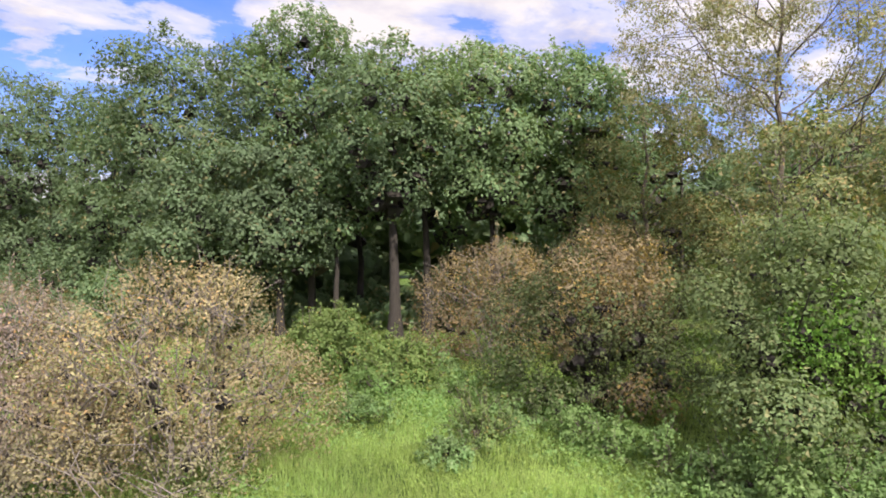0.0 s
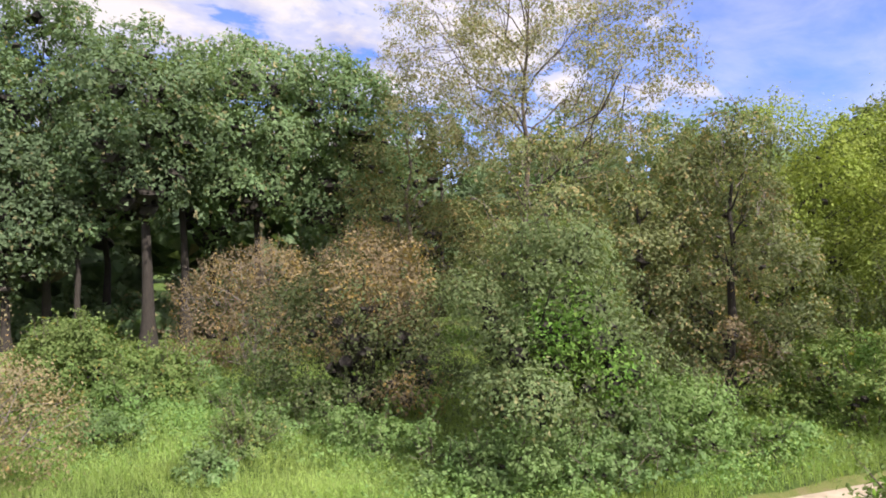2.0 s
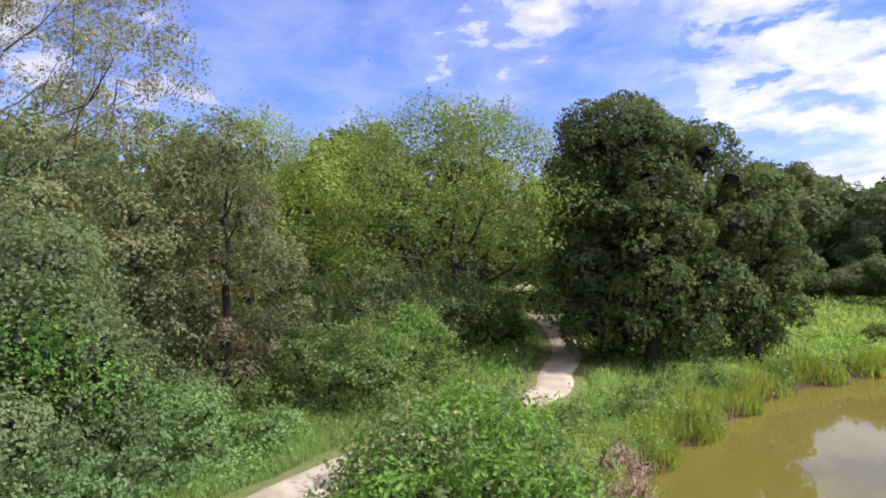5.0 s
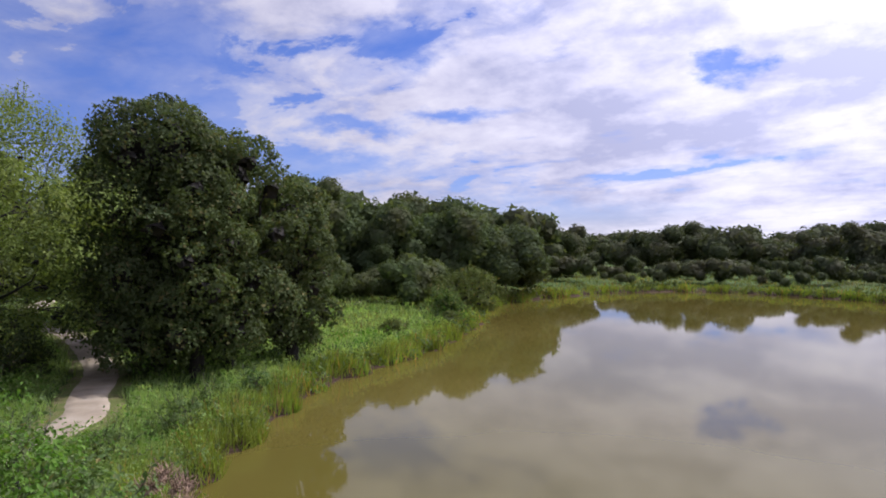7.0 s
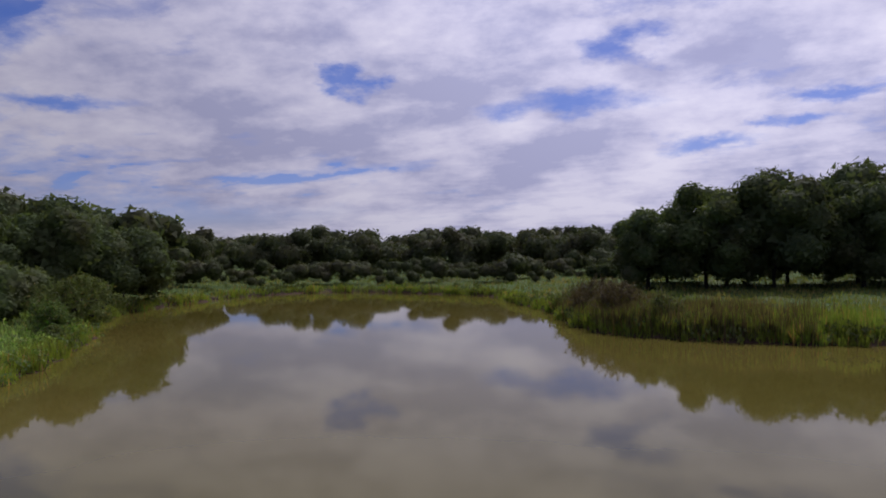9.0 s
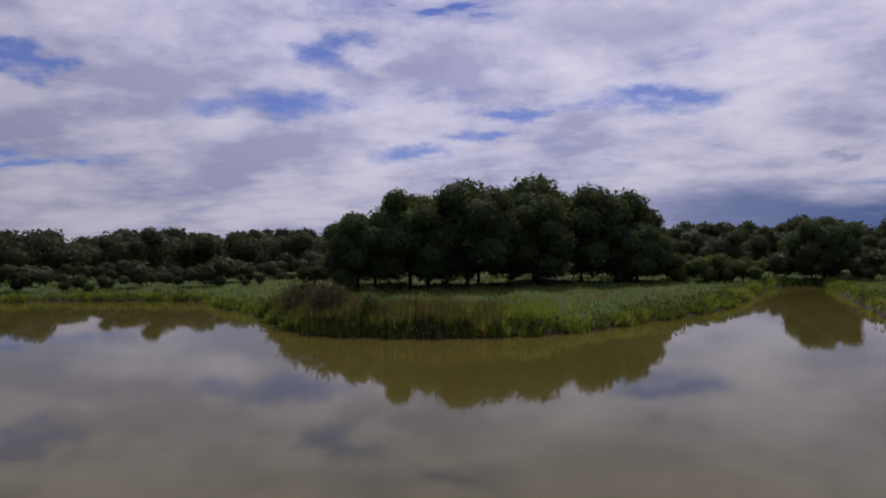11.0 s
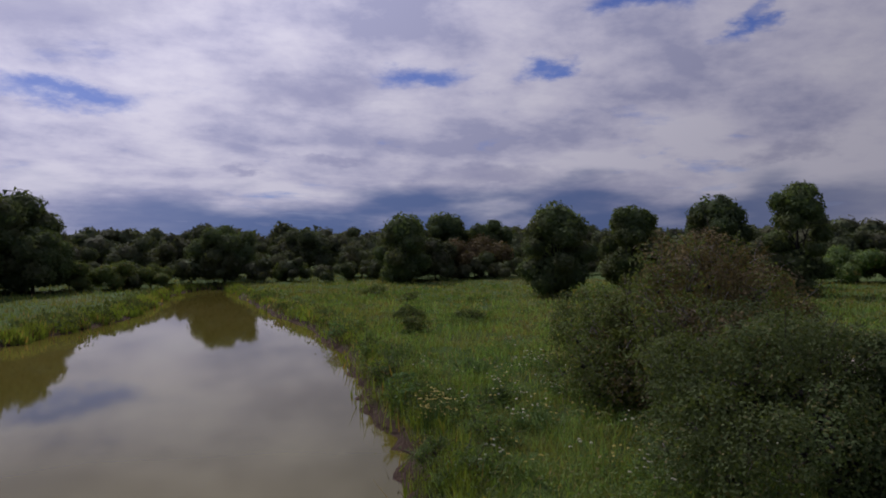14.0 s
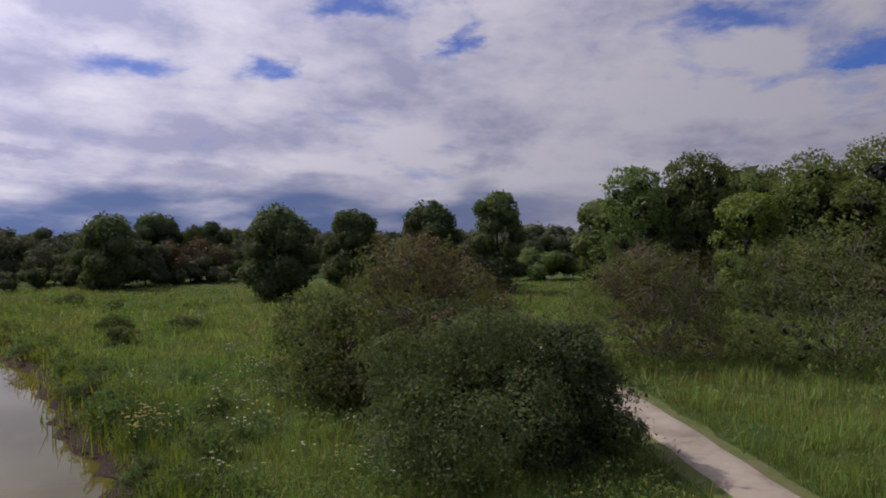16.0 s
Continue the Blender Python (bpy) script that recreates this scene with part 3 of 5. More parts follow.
def sprays(rng, places, radii, flat, many):
    """Round lobes: a closed lumpy heart under a coat of loose leafy sprays, every spray tilted its own way."""
    ball, faces = (FINEST_HEART, FINEST_FACES) if many else (FINE_HEART, FINE_FACES)
    tri = ball[faces]
    n, k, m = len(places), len(tri), len(FINE_HEART)
    radii = np.asarray(radii)
    c = tri.mean(1, keepdims=True)
    turn = rng.uniform(0, 2 * np.pi, (n, k, 1))
    edge = tri - c
    out = c / np.linalg.norm(c, axis=2, keepdims=True)
    spun = edge[None] * np.cos(turn)[..., None] + np.cross(out, edge)[None] * np.sin(turn)[..., None]
    v = c[None] * rng.uniform(0.84, 1.16, (n, k, 1, 1)) + spun * rng.uniform(0.5, 1.05, (n, k, 1, 1)) + out[None] * rng.normal(size=(n, k, 3, 1)) * (0.08 if many else 0.12)
    v = v * radii[:, None, None, None] * (1, 1, flat) + places[:, None, None]
    heart = FINE_HEART[None] * rng.uniform(0.80, 0.93, (n, m, 1)) * radii[:, None, None] * (1, 1, flat) + places[:, None]
    v, heart = v.reshape(-1, 3), heart.reshape(-1, 3)
    v[:, 2], heart[:, 2] = np.maximum(v[:, 2], 0.02), np.maximum(heart[:, 2], 0.02)
    return joined([(v, np.arange(n * k * 3).reshape(-1, 3)), (heart, (FINE_FACES[None] + (np.arange(n) * m)[:, None, None]).reshape(-1, 3))])


def tufted(rng, places, radii, flat, counts, tuft, each=13, rough=0.4, stretch=0.0, hub=(0, 0, 0), low=0.06, shell=(0.66, 1.08)):
    """Leaf places and normals: leaves gather in flat tufts over the outer and upper side of round clumps."""
    radii = np.asarray(radii, float)
    own = np.repeat(np.arange(len(places)), np.maximum(counts // each, 1))
    d = rng.normal(size=(len(own), 3))
    d /= np.linalg.norm(d, axis=1, keepdims=True)
    d[:, 2] = np.where(rng.random(len(own)) < 0.5, np.abs(d[:, 2]), d[:, 2])
    mid = places[own] + d * (1, 1, flat) * (radii[own] * rng.uniform(*shell, len(own)))[:, None]
    # those that would lie deep inside another clump are left out
    away = np.linalg.norm((mid[:, None] - places[None]) / (1, 1, flat), axis=2) / radii[None]
    away[np.arange(len(own)), own] = 9
    keep = (away.min(1) > 0.62) | (rng.random(len(own)) < 0.12)
    mid, d, own = mid[keep], d[keep], own[keep]
    size = tuft * rng.uniform(0.6, 1.4, len(mid)) * np.clip(radii[own] / np.median(radii), 0.7, 1.4)
    nrm = d * (1, 1, 1.2) + (0, 0, 0.35) + rng.normal(size=d.shape) * 0.25
    nrm /= np.linalg.norm(nrm, axis=1, keepdims=True)
    who = rng.choice(len(mid), int(np.sum(counts)), p=size ** 2 / np.sum(size ** 2))
    off = rng.normal(size=(len(who), 3)) * 0.62
    off -= nrm[who] * (off * nrm[who]).sum(1, keepdims=True) * 0.6
    # a tuft hangs over at its rim
    off -= nrm[who] * ((off ** 2).sum(1, keepdims=True) * 0.22)
    if stretch:
        way = mid - np.asarray(hub)
        way = way / (np.linalg.norm(way, axis=1, keepdims=True) + 1e-9) + rng.normal(size=way.shape) * 0.35
        way /= np.linalg.norm(way, axis=1, keepdims=True)
        off += way[who] * (off * way[who]).sum(1, keepdims=True) * stretch
    at = mid[who] + off * size[who][:, None]
    at[:, 2] = np.maximum(at[:, 2], low)
    nor = nrm[who] + off * 0.45 + rng.normal(size=off.shape) * rough
    return at, nor / (np.linalg.norm(nor, axis=1, keepdims=True) + 1e-9), own[who]


def bow(rng, a, b, sag, n=6, wob=0.05):
    """A bent line from a to b that leaves a steeply."""
    a, b = np.asarray(a, float), np.asarray(b, float)
    t = np.linspace(0, 1, n)[:, None]
    c = (a + b) / 2 + (0, 0, sag)
    q = (1 - t) ** 2 * a + 2 * t * (1 - t) * c + t * t * b
    q[1:-1] += rng.normal(size=(n - 2, 3)) * wob * np.linalg.norm(b - a)
    return q


def crown_places(rng, h, w, base, a, b, clumps, hollow, ragged, depth=1.0, even=4):
    """Middles of the leaf clumps inside a crown of height h and half-width w."""
    peak = (a / (a + b)) ** a * (b / (a + b)) ** b
    turn = rng.uniform(0, 6.28, 3)
    got = np.zeros((0, 3))
    for _ in range(clumps):
        k = even
        u = rng.uniform(0.03, 1.0, k) ** 0.9
        ang = rng.uniform(0, 2 * np.pi, k)
        lobes = 1 + ragged * (0.6 * np.sin(2 * ang + turn[0]) + 0.5 * np.sin(3 * ang + 5 * u + turn[1]) + 0.4 * np.sin(7 * u + turn[2]))
        prof = np.maximum(u, 1e-3) ** a * np.maximum(1 - u, 1e-3) ** b / peak
        r = w * prof * lobes * (hollow + (1 - hollow) * np.sqrt(rng.random(k)))
        c = np.stack([r * np.cos(ang), r * np.sin(ang) * depth, h * (base + (1 - base) * u)], 1)
        if len(got):
            far = np.linalg.norm(c[:, None] - got[None], axis=2).min(1)
            c = c[[int(np.argmax(far))]]
        else:
            c = c[:1]
        got = np.concatenate([got, c])
    return got


def plant(name, label, x, y, h, w, seed, leaf, bark=BARK, base=0.35, a=0.55, b=0.5, clumps=40, per=260, size=0.24, clump=None,
          flat=0.65, hollow=0.45, ragged=0.2, trunk=0.22, stems=1, limbs=7, twigs=0, droop=0.2, slim=0.62, lean=(0, 0), spread=0.5,
          category="tree", group="", depth=1.0, second=None, sink=0.05, rough=0.38, core=0.5, spray=0.0, shoots=0, reach=0.9, even=4, tuft=None, dry=TWIG):
    """A tree or shrub: stems or a trunk, limbs that carry leaf clumps, and a crown of single leaves."""
    rng = np.random.default_rng(seed)
    root = tagged(new(name), label, category, group)
    root.location = (x, y, top_of(x, y) - sink)
    # far plants bear finer and more leaves of a plainer shape
    remote = math.hypot(x, y) > 15.5
    leafy = slips if remote else kites
    per, size = (per * 1.75, size * 0.8) if remote else (per * 1.3, size * 0.88)
    cr = clump or w * 0.33
    places = crown_places(rng, h - cr * 0.5, max(w - cr * 0.7, 0.3), base, a, b, clumps, hollow, ragged, depth, even)
    places[:, 0] += lean[0] * places[:, 2] / h
    places[:, 1] += lean[1] * places[:, 2] / h
    # leaves, thickest on the outside and upper side of each clump
    order = places[:, 2].argsort()
    scale = rng.uniform(0.55, 1.3, clumps)
    counts = rng.poisson(per * scale ** 2)
    mid = np.array([0, 0, h * (base + 0.35 * (1 - base))])
    at, nor, who = tufted(rng, places, cr * scale, flat, counts, tuft or min(max(0.27 * cr, size * 1.1), 0.5), 13, rough, spray, mid - (0, 0, 0.3 * h))
    if second:
        pick = rng.random(clumps)[who] < second[1]
        if len(second) > 3:
            pick |= np.linalg.norm((at - second[3][:3]) / (1, 1, 1.4), axis=1) < second[3][3] * rng.uniform(0.7, 1.2, len(at))
        v, f = leafy(rng, at[pick], nor[pick], size, slim, droop)
        part("foliage", mesh_of("foliage", v, f, second[0]), root, second[2])
        at, nor = at[~pick], nor[~pick]
    stalks = []
    if shoots:
        # young leafy shoots that break the outline
        ends, dirs = [], []
        for i in range(shoots):
            m = int(rng.integers(clumps))
            d = (places[m] - mid) / w + rng.normal(size=3) * 0.35 + (0, 0, 0.75)
            d /= np.linalg.norm(d)
            ln = reach * rng.uniform(0.5, 1.2)
            s = places[m] + d * cr * scale[m] * 0.5
            q = bow(rng, s, s + d * ln, 0.0, 4, 0.06)
            stalks.append(tube(q, (0.016, 0.012, 0.008, 0.004), 3))
            t = np.sort(rng.random(int(10 + 16 * ln)))[:, None]
            ends.append(s + d * ln * t + rng.normal(size=(len(t), 3)) * size * (0.75 - 0.4 * t))
            dirs.append(np.repeat(d[None], len(t), 0))
        sa, sd = np.concatenate(ends), np.concatenate(dirs)
        sn = rng.normal(size=sa.shape) * 0.6 + (0, 0, 0.5) + sd * 0.2
        at = np.concatenate([at, sa])
        nor = np.concatenate([nor, sn / np.linalg.norm(sn, axis=1, keepdims=True)])
    bits = [leafy(rng, at, nor, size, slim, droop)]
    wide_out = np.linalg.norm((places - mid) / (w * 0.95, w * 0.95, 0.5 * h), axis=1).clip(0, 1)
    # shade of the crown gaps, put in as near-black lumps in the bark material
    inside = shade_cores(rng, places * (0.9, 0.9, 0.97) - (0, 0, 0.12 * cr), cr * scale * core * (1 - 0.9 * wide_out ** 1.5), flat) if core else None
    part("crown", mesh_of("crown", *joined(bits), leaf, False, inside, BARK_AND_SHADE), root)
    # wood
    top = h * (base + (1 - base) * 0.72)
    if stems == 1:
        n = 8
        t = np.linspace(0, 1, n)
        line = np.stack([lean[0] * t * top / h + rng.normal(size=n) * 0.05 * w * t, lean[1] * t * top / h + rng.normal(size=n) * 0.05 * w * t, t * top - 0.15 * (1 - t)], 1)
        rr = trunk * (1 - 0.8 * t) * (1 + 0.7 * np.exp(-t * 14))
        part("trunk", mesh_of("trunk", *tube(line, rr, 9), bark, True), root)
        main = order[np.linspace(0, clumps - 1, limbs).astype(int)]
        for m in main:
            z = np.clip(places[m, 2] - 0.55 * np.hypot(*places[m, :2]) - 0.05 * h, 0.25 * h * min(base + 0.15, 0.8), top * 0.96)
            k = z / top
            s = np.array([np.interp(k, t, line[:, 0]), np.interp(k, t, line[:, 1]), z])
            q = bow(rng, s, places[m], 0.06 * h, 7)
            r0 = trunk * (1 - 0.75 * k) * 0.5
            bits = [tube(q, np.linspace(r0, 0.012, 7), 6)]
            near = np.argsort(np.linalg.norm(places - places[m], axis=1))[1:5]
            for o in near:
                j = rng.integers(2, 5)
                bits.append(tube(bow(rng, q[j], places[o], 0.02 * h, 5), np.linspace(r0 * (0.6 - 0.08 * j), 0.008, 5), 4))
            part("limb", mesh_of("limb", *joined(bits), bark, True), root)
    else:
        for i in range(stems):
            ang = i * 2.4 + rng.uniform(-0.4, 0.4)
            m = order[int((0.45 + 0.5 * rng.random()) * (clumps - 1))]
            s = np.array([np.cos(ang), np.sin(ang), 0]) * trunk * 1.6 + (0, 0, -0.15)
            q = bow(rng, s, places[m], 0.12 * h, 7)
            bits = [tube(q, np.linspace(trunk * rng.uniform(0.5, 0.8), 0.012, 7), 6)]
            for o in np.argsort(np.linalg.norm(places - places[m], axis=1))[1:6]:
                j = rng.integers(1, 5)
                bits.append(tube(bow(rng, q[j], places[o], 0.03 * h, 5), np.linspace(trunk * 0.3, 0.008, 5), 4))
            part("stem", mesh_of("stem", *joined(bits), bark, True), root)
    if twigs or stalks:
        bits = stalks
        for i in range(twigs):
            m = rng.integers(clumps)
            d = rng.normal(size=3) * (1, 1, 0.6) + (0, 0, 0.8) + 0.6 * (places[m] - mid) / w
            e = places[m] + d / np.linalg.norm(d) * cr * rng.uniform(0.6, 1.5)
            e[2] = max(e[2], 0.1)
            bits.append(tube(bow(rng, places[m] - d * 0.2 * cr, e, 0.0, 4, 0.08), (0.02, 0.014, 0.01, 0.005), 3))
        tagged(part("twig_spray", mesh_of("twig_spray", *joined(bits), dry if twigs else bark, True), root), kind="stuff")
    return root


# the oak wood behind the clearing
def oak(x, y, h, w, seed, leaf=OAK, base=0.38, **k):
    d = dict(clumps=58, per=195, size=0.32, clump=w * 0.4, b=0.38, ragged=0.3, flat=0.8, core=0.6, shoots=60, reach=1.1, trunk=0.26, bark=BARK_AND_SHADE, group="oaks of the wood")
    d.update(k)
    return plant("oak_tree", "tall oak with a dense green crown and dark trunk", x, y, h, w, seed, leaf, base=base, **d)


oak(-38.7, 59.2, 20.4, 6.5, 1, OAK_GREY, 0.2)
oak(-45.0, 61.0, 19.5, 6.0, 28, OAK_GREY, 0.15)
oak(-32.0, 57.0, 19.4, 5.6, 2, OAK_GREY, 0.2)
oak(-26.0, 56.0, 18.6, 5.0, 3, OAK_GREY, 0.2)
oak(-17.7, 45.9, 19.3, 4.6, 4, OAK_GREY, 0.16)
oak(-12.4, 45.3, 18.4, 4.4, 5, OAK_GREY, 0.16)
oak(-22.5, 48.0, 15.5, 4.2, 6, OAK_GREY, 0.15)
oak(-15.0, 42.5, 12.0, 4.0, 7, OAK_GREY, 0.22)
oak(-8.0, 42.5, 19.6, 4.0, 8, OAK, 0.42)
oak(-2.8, 39.6, 17.0, 4.4, 9, OAK, 0.47, trunk=0.36)
oak(-1.0, 42.2, 16.0, 3.4, 26, OAK, 0.5, trunk=0.3, clumps=26)
oak(-6.2, 40.4, 12.5, 2.6, 27, OAK, 0.5, trunk=0.2, clumps=20)
oak(2.9, 41.5, 17.3, 4.2, 10, OAK, 0.42)
oak(7.6, 41.0, 16.6, 4.0, 11, OAK, 0.38)
oak(-9.5, 40.5, 11.5, 3.4, 12, OAK_GREY, 0.3)
oak(0.5, 47.0, 17.5, 5.0, 13, OAK, 0.35, clumps=34, per=75, size=0.46)
oak(-6.0, 50.0, 19.0, 5.0, 14, OAK, 0.3, clumps=34, per=75, size=0.46)
oak(9.0, 49.0, 17.0, 5.5, 15, OAK, 0.25, clumps=34, per=75, size=0.46)
oak(-16.0, 56.0, 20.0, 5.5, 16, OAK_GREY, 0.25, clumps=34, per=75, size=0.46)
oak(17.0, 50.0, 16.0, 5.5, 17, OAK, 0.2, clumps=34, per=75, size=0.46)
oak(26.0, 47.0, 15.0, 6.0, 18, OAK, 0.15, clumps=34, per=75, size=0.46)
oak(36.0, 44.0, 15.0, 6.0, 19, OAK, 0.15, clumps=34, per=75, size=0.46)
oak(46.0, 36.0, 15.0, 5.5, 20, OAK, 0.15)

plant("turning_tree", "loose brownish-green tree beginning to turn", 10.9, 37.0, 15.2, 4.3, 21, BROWN_GREEN, base=0.12, clumps=55, per=210, size=0.22, ragged=0.3)
plant("turning_tree", "small brownish-green tree among shrubs", 15.5, 34.0, 9.0, 3.8, 22, BROWN_GREEN, base=0.1, clumps=40, per=200, size=0.2)

# tall sparse tree that shows the sky through its crown
plant("locust_tree", "tall open tree with sparse pale yellow leaves", 14.4, 29.5, 19.8, 8.0, 23, LOCUST, BARK, base=0.46, a=0.45, b=0.35, clumps=250, per=125, size=0.17, clump=0.8, core=0,
      flat=0.7, hollow=0.25, ragged=0.3, trunk=0.2, limbs=22, twigs=260, droop=0.9, rough=0.7, tuft=0.34)

# thicket along the edge of the clearing
plant("thicket_tree", "scrubby tree with olive leaves and bare twigs", 11.5, 22.8, 9.6, 3.1, 31, THICKET, BARK_AND_SHADE, base=0.1, core=0.35, clumps=50, per=230, size=0.17, ragged=0.25, twigs=60, limbs=10)
plant("thicket_tree", "scrubby tree with olive leaves and bare twigs", 14.6, 21.0, 10.4, 3.3, 32, THICKET, BARK_AND_SHADE, base=0.02, core=0.35, a=0.3, clumps=70, per=230, size=0.17, ragged=0.25, twigs=80)
plant("thicket_tree", "yellowing scrubby tree with drooping twigs", 16.2, 18.4, 10.6, 2.4, 33, THICKET, BARK_AND_SHADE, base=0.08, core=0.35, a=0.25, b=0.5, clumps=75, per=210, size=0.16, ragged=0.3, twigs=70, second=(RUST, 0.06, "rusty drying leaves", (-1.0, -1.4, 3.2, 1.2)))
plant("thicket_tree", "olive scrubby tree behind the thicket", 19.5, 23.5, 9.8, 3.4, 34, BROWN_GREEN, base=0.1, clumps=45, per=220, size=0.18)

SHRUB = dict(category="shrub", base=0.02, a=0.25, b=0.42, stems=7, trunk=0.06, clumps=60, per=180, hollow=0.5, spray=0.7, shoots=70, even=3, flat=0.8)
plant("autumn_shrub", "round shrub with thin yellow autumn leaves", -6.3, 16.2, 5.0, 3.1, 41, YELLOW, TWIG, size=0.10, twigs=340, ragged=0.36, core=0.35, tuft=0.26, **{**SHRUB, "clumps": 85, "per": 230})
plant("autumn_shrub", "reddish shrub with thin autumn leaves", -10.2, 16.5, 4.9, 3.0, 42, RED, TWIG, size=0.10, twigs=340, ragged=0.36, core=0.35, tuft=0.26, **{**SHRUB, "clumps": 85, "per": 230})
plant("green_shrub", "low green shrub at the wood's edge", -27.5, 50.1, 5.5, 5.5, 43, OAK, size=0.29, ragged=0.3, **{**SHRUB, "per": 120})
plant("green_shrub", "low green shrub at the wood's edge", -19.0, 44.0, 4.6, 4.0, 44, OAK, size=0.29, ragged=0.3, **{**SHRUB, "per": 120})
plant("rust_shrub", "rust-brown shrub with drying leaves", 1.9, 32.0, 5.8, 3.5, 45, RUST, TWIG, size=0.15, ragged=0.3, twigs=120, core=0.3, **SHRUB)
plant("rust_shrub", "rust-brown shrub with drying leaves", 7.6, 32.6, 6.2, 3.3, 46, RUST, TWIG, size=0.15, ragged=0.3, twigs=120, core=0.3, **SHRUB)
plant("green_shrub", "leafy green shrub in the clearing", -4.6, 28.3, 2.9, 2.2, 47, BUSH, size=0.18, ragged=0.3, **SHRUB)
plant("green_shrub", "leafy green shrub in the clearing", -1.7, 26.8, 1.9, 1.5, 48, BUSH, size=0.17, ragged=0.3, **SHRUB)
plant("green_shrub", "dark green shrub with rusty leaves", 5.2, 22.8, 5.6, 3.2, 49, DEEP, BARK_AND_SHADE, size=0.16, ragged=0.45, clump=0.95, tuft=0.3, second=(RUST, 0.16, "rusty leaves", (0.4, -0.6, 5.0, 1.7)), core=0.8, **{**SHRUB, "clumps": 70, "per": 200})
plant("green_shrub", "small shrub in tall grass", 1.0, 19.4, 1.1, 0.8, 50, BUSH, size=0.12, ragged=0.3, **{**SHRUB, "clumps": 16, "per": 120})
plant("green_shrub", "large dense green bush with bright vines", 9.0, 16.7, 6.1, 3.2, 51, HAZEL, BARK_AND_SHADE, size=0.15, ragged=0.45, clump=0.85, tuft=0.3, second=(VINE, 0.04, "bright green vine leaves", (-0.9, -2.2, 3.6, 0.9)), core=0.85, **{**SHRUB, "base": 0.2, "clumps": 85, "per": 260, "shoots": 110, "trunk": 0.13})
plant("green_shrub", "low leafy bush beside the path", 7.2, 14.6, 1.6, 1.6, 52, WEED, size=0.14, ragged=0.3, **{**SHRUB, "clumps": 30, "per": 160})
plant("green_shrub", "low leafy bush beside the path", 11.8, 15.6, 2.2, 2.2, 53, WEED, size=0.14, ragged=0.3, **{**SHRUB, "clumps": 40, "per": 200})

# trees over the bend of the path
plant("box_elder", "broad yellow-green tree leaning over the path", 34.0, 19.9, 13.4, 9.8, 61, LIME, BARK_AND_SHADE, base=0.1, a=0.28, b=0.42, clumps=150, per=300, size=0.21, clump=1.6, hollow=0.75, flat=0.6, ragged=0.25, shoots=130, reach=1.1, spray=0.9, tuft=0.45, core=0.45, trunk=0.3, limbs=12)
plant("box_elder", "broad yellow-green tree beside the path", 25.4, 25.6, 12.0, 5.2, 62, LIME, BARK_AND_SHADE, base=0.08, a=0.4, b=0.45, clumps=75, per=250, size=0.2, clump=1.4, ragged=0.25, shoots=80, reach=1.1, spray=0.9, tuft=0.45, core=0.45, trunk=0.26, limbs=10)
plant("green_shrub", "dense green shrub beneath the trees", 18.8, 15.6, 3.0, 2.6, 63, BUSH, size=0.15, ragged=0.35, clump=0.6, second=(VINE, 0.3, "fresh bright leaves"), **{**SHRUB, "clumps": 90, "per": 130})
plant("green_shrub", "dense green shrub beneath the trees", 23.0, 15.8, 3.2, 2.4, 64, BUSH, size=0.15, ragged=0.35, clump=0.6, second=(VINE, 0.3, "fresh bright leaves"), **{**SHRUB, "clumps": 90, "per": 130})
# half the clumps of this bush take a brighter leaf colour in place of sunlight
plant("green_shrub", "leafy bush between path and pond", 12.1, 7.2, 2.7, 3.1, 65, BUSH, size=0.135, ragged=0.45, clump=0.7, tuft=0.24, second=(VINE, 0.5, "sunlit fresh leaves"), core=0.85, **{**SHRUB, "clumps": 90, "per": 190})
# field trees across the pond: crowns of merging leafy domes
def domes(rng, foot, h, base, w, lobes, leaves, size, coat=0):
    """A crown heaped up from round leafy lobes about a broad middle one."""
    low, span = base * h, h * (1 - base)
    mid = np.array((0, 0, low + span * 0.47))
    flat = 0.85
    # the middle is a stack where the crown is taller than wide
    stack = max(1, round(span / (w * 1.5)))
    places = [np.array((0, 0, low + span * (0.47 if stack == 1 else 0.24 + 0.54 * i / (stack - 1)))) for i in range(stack)]
    radii, turn = [min(w * 0.7, span * 0.42)] * stack, rng.uniform(0, 6.28)
    for i in range(lobes):
        wl = min(w * rng.uniform(0.3, 0.5), span * 0.3)
        up = 0.95 - 1.85 * (i + rng.uniform(0.1, 0.9)) / lobes
        ang = turn + i * 2.4 + rng.uniform(-0.4, 0.4)
        # full in the shoulders, narrower at the foot
        r = (1 - abs(up) ** (2.4 if up > 0 else 5)) ** 0.5 * (w - wl * 0.8) * rng.uniform(0.82, 1.16)
        z = mid[2] + up * (span * 0.53 - wl * flat * 0.9)
        places.append(np.array((r * math.cos(ang), r * math.sin(ang), max(z, wl * 0.5))))
        radii.append(wl)
    places, radii = np.array(places), np.array(radii)
    share = radii ** 2 * np.where(np.arange(len(radii)) < stack, 0.4, 1.0)
    counts = np.maximum((leaves * share / share.sum()).astype(int), 8)
    at, nor, _ = tufted(rng, places, radii, flat, counts, max(size * 1.15, 0.08 * w), 11, 0.6, 0.0, (0, 0, 0), 0.06, (0.8, 1.12))
    leafs = slips(rng, at + foot, nor, size, 0.95, 0.1)
    if coat:
        v, f = sprays(rng, places, radii * 0.93, flat, coat > 1)
        return joined([leafs, (v + foot, f)]), None, list(places)
    body = shade_cores(rng, places * (0.9, 0.9, 0.97), radii * 0.55, flat)
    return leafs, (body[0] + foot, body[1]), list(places)


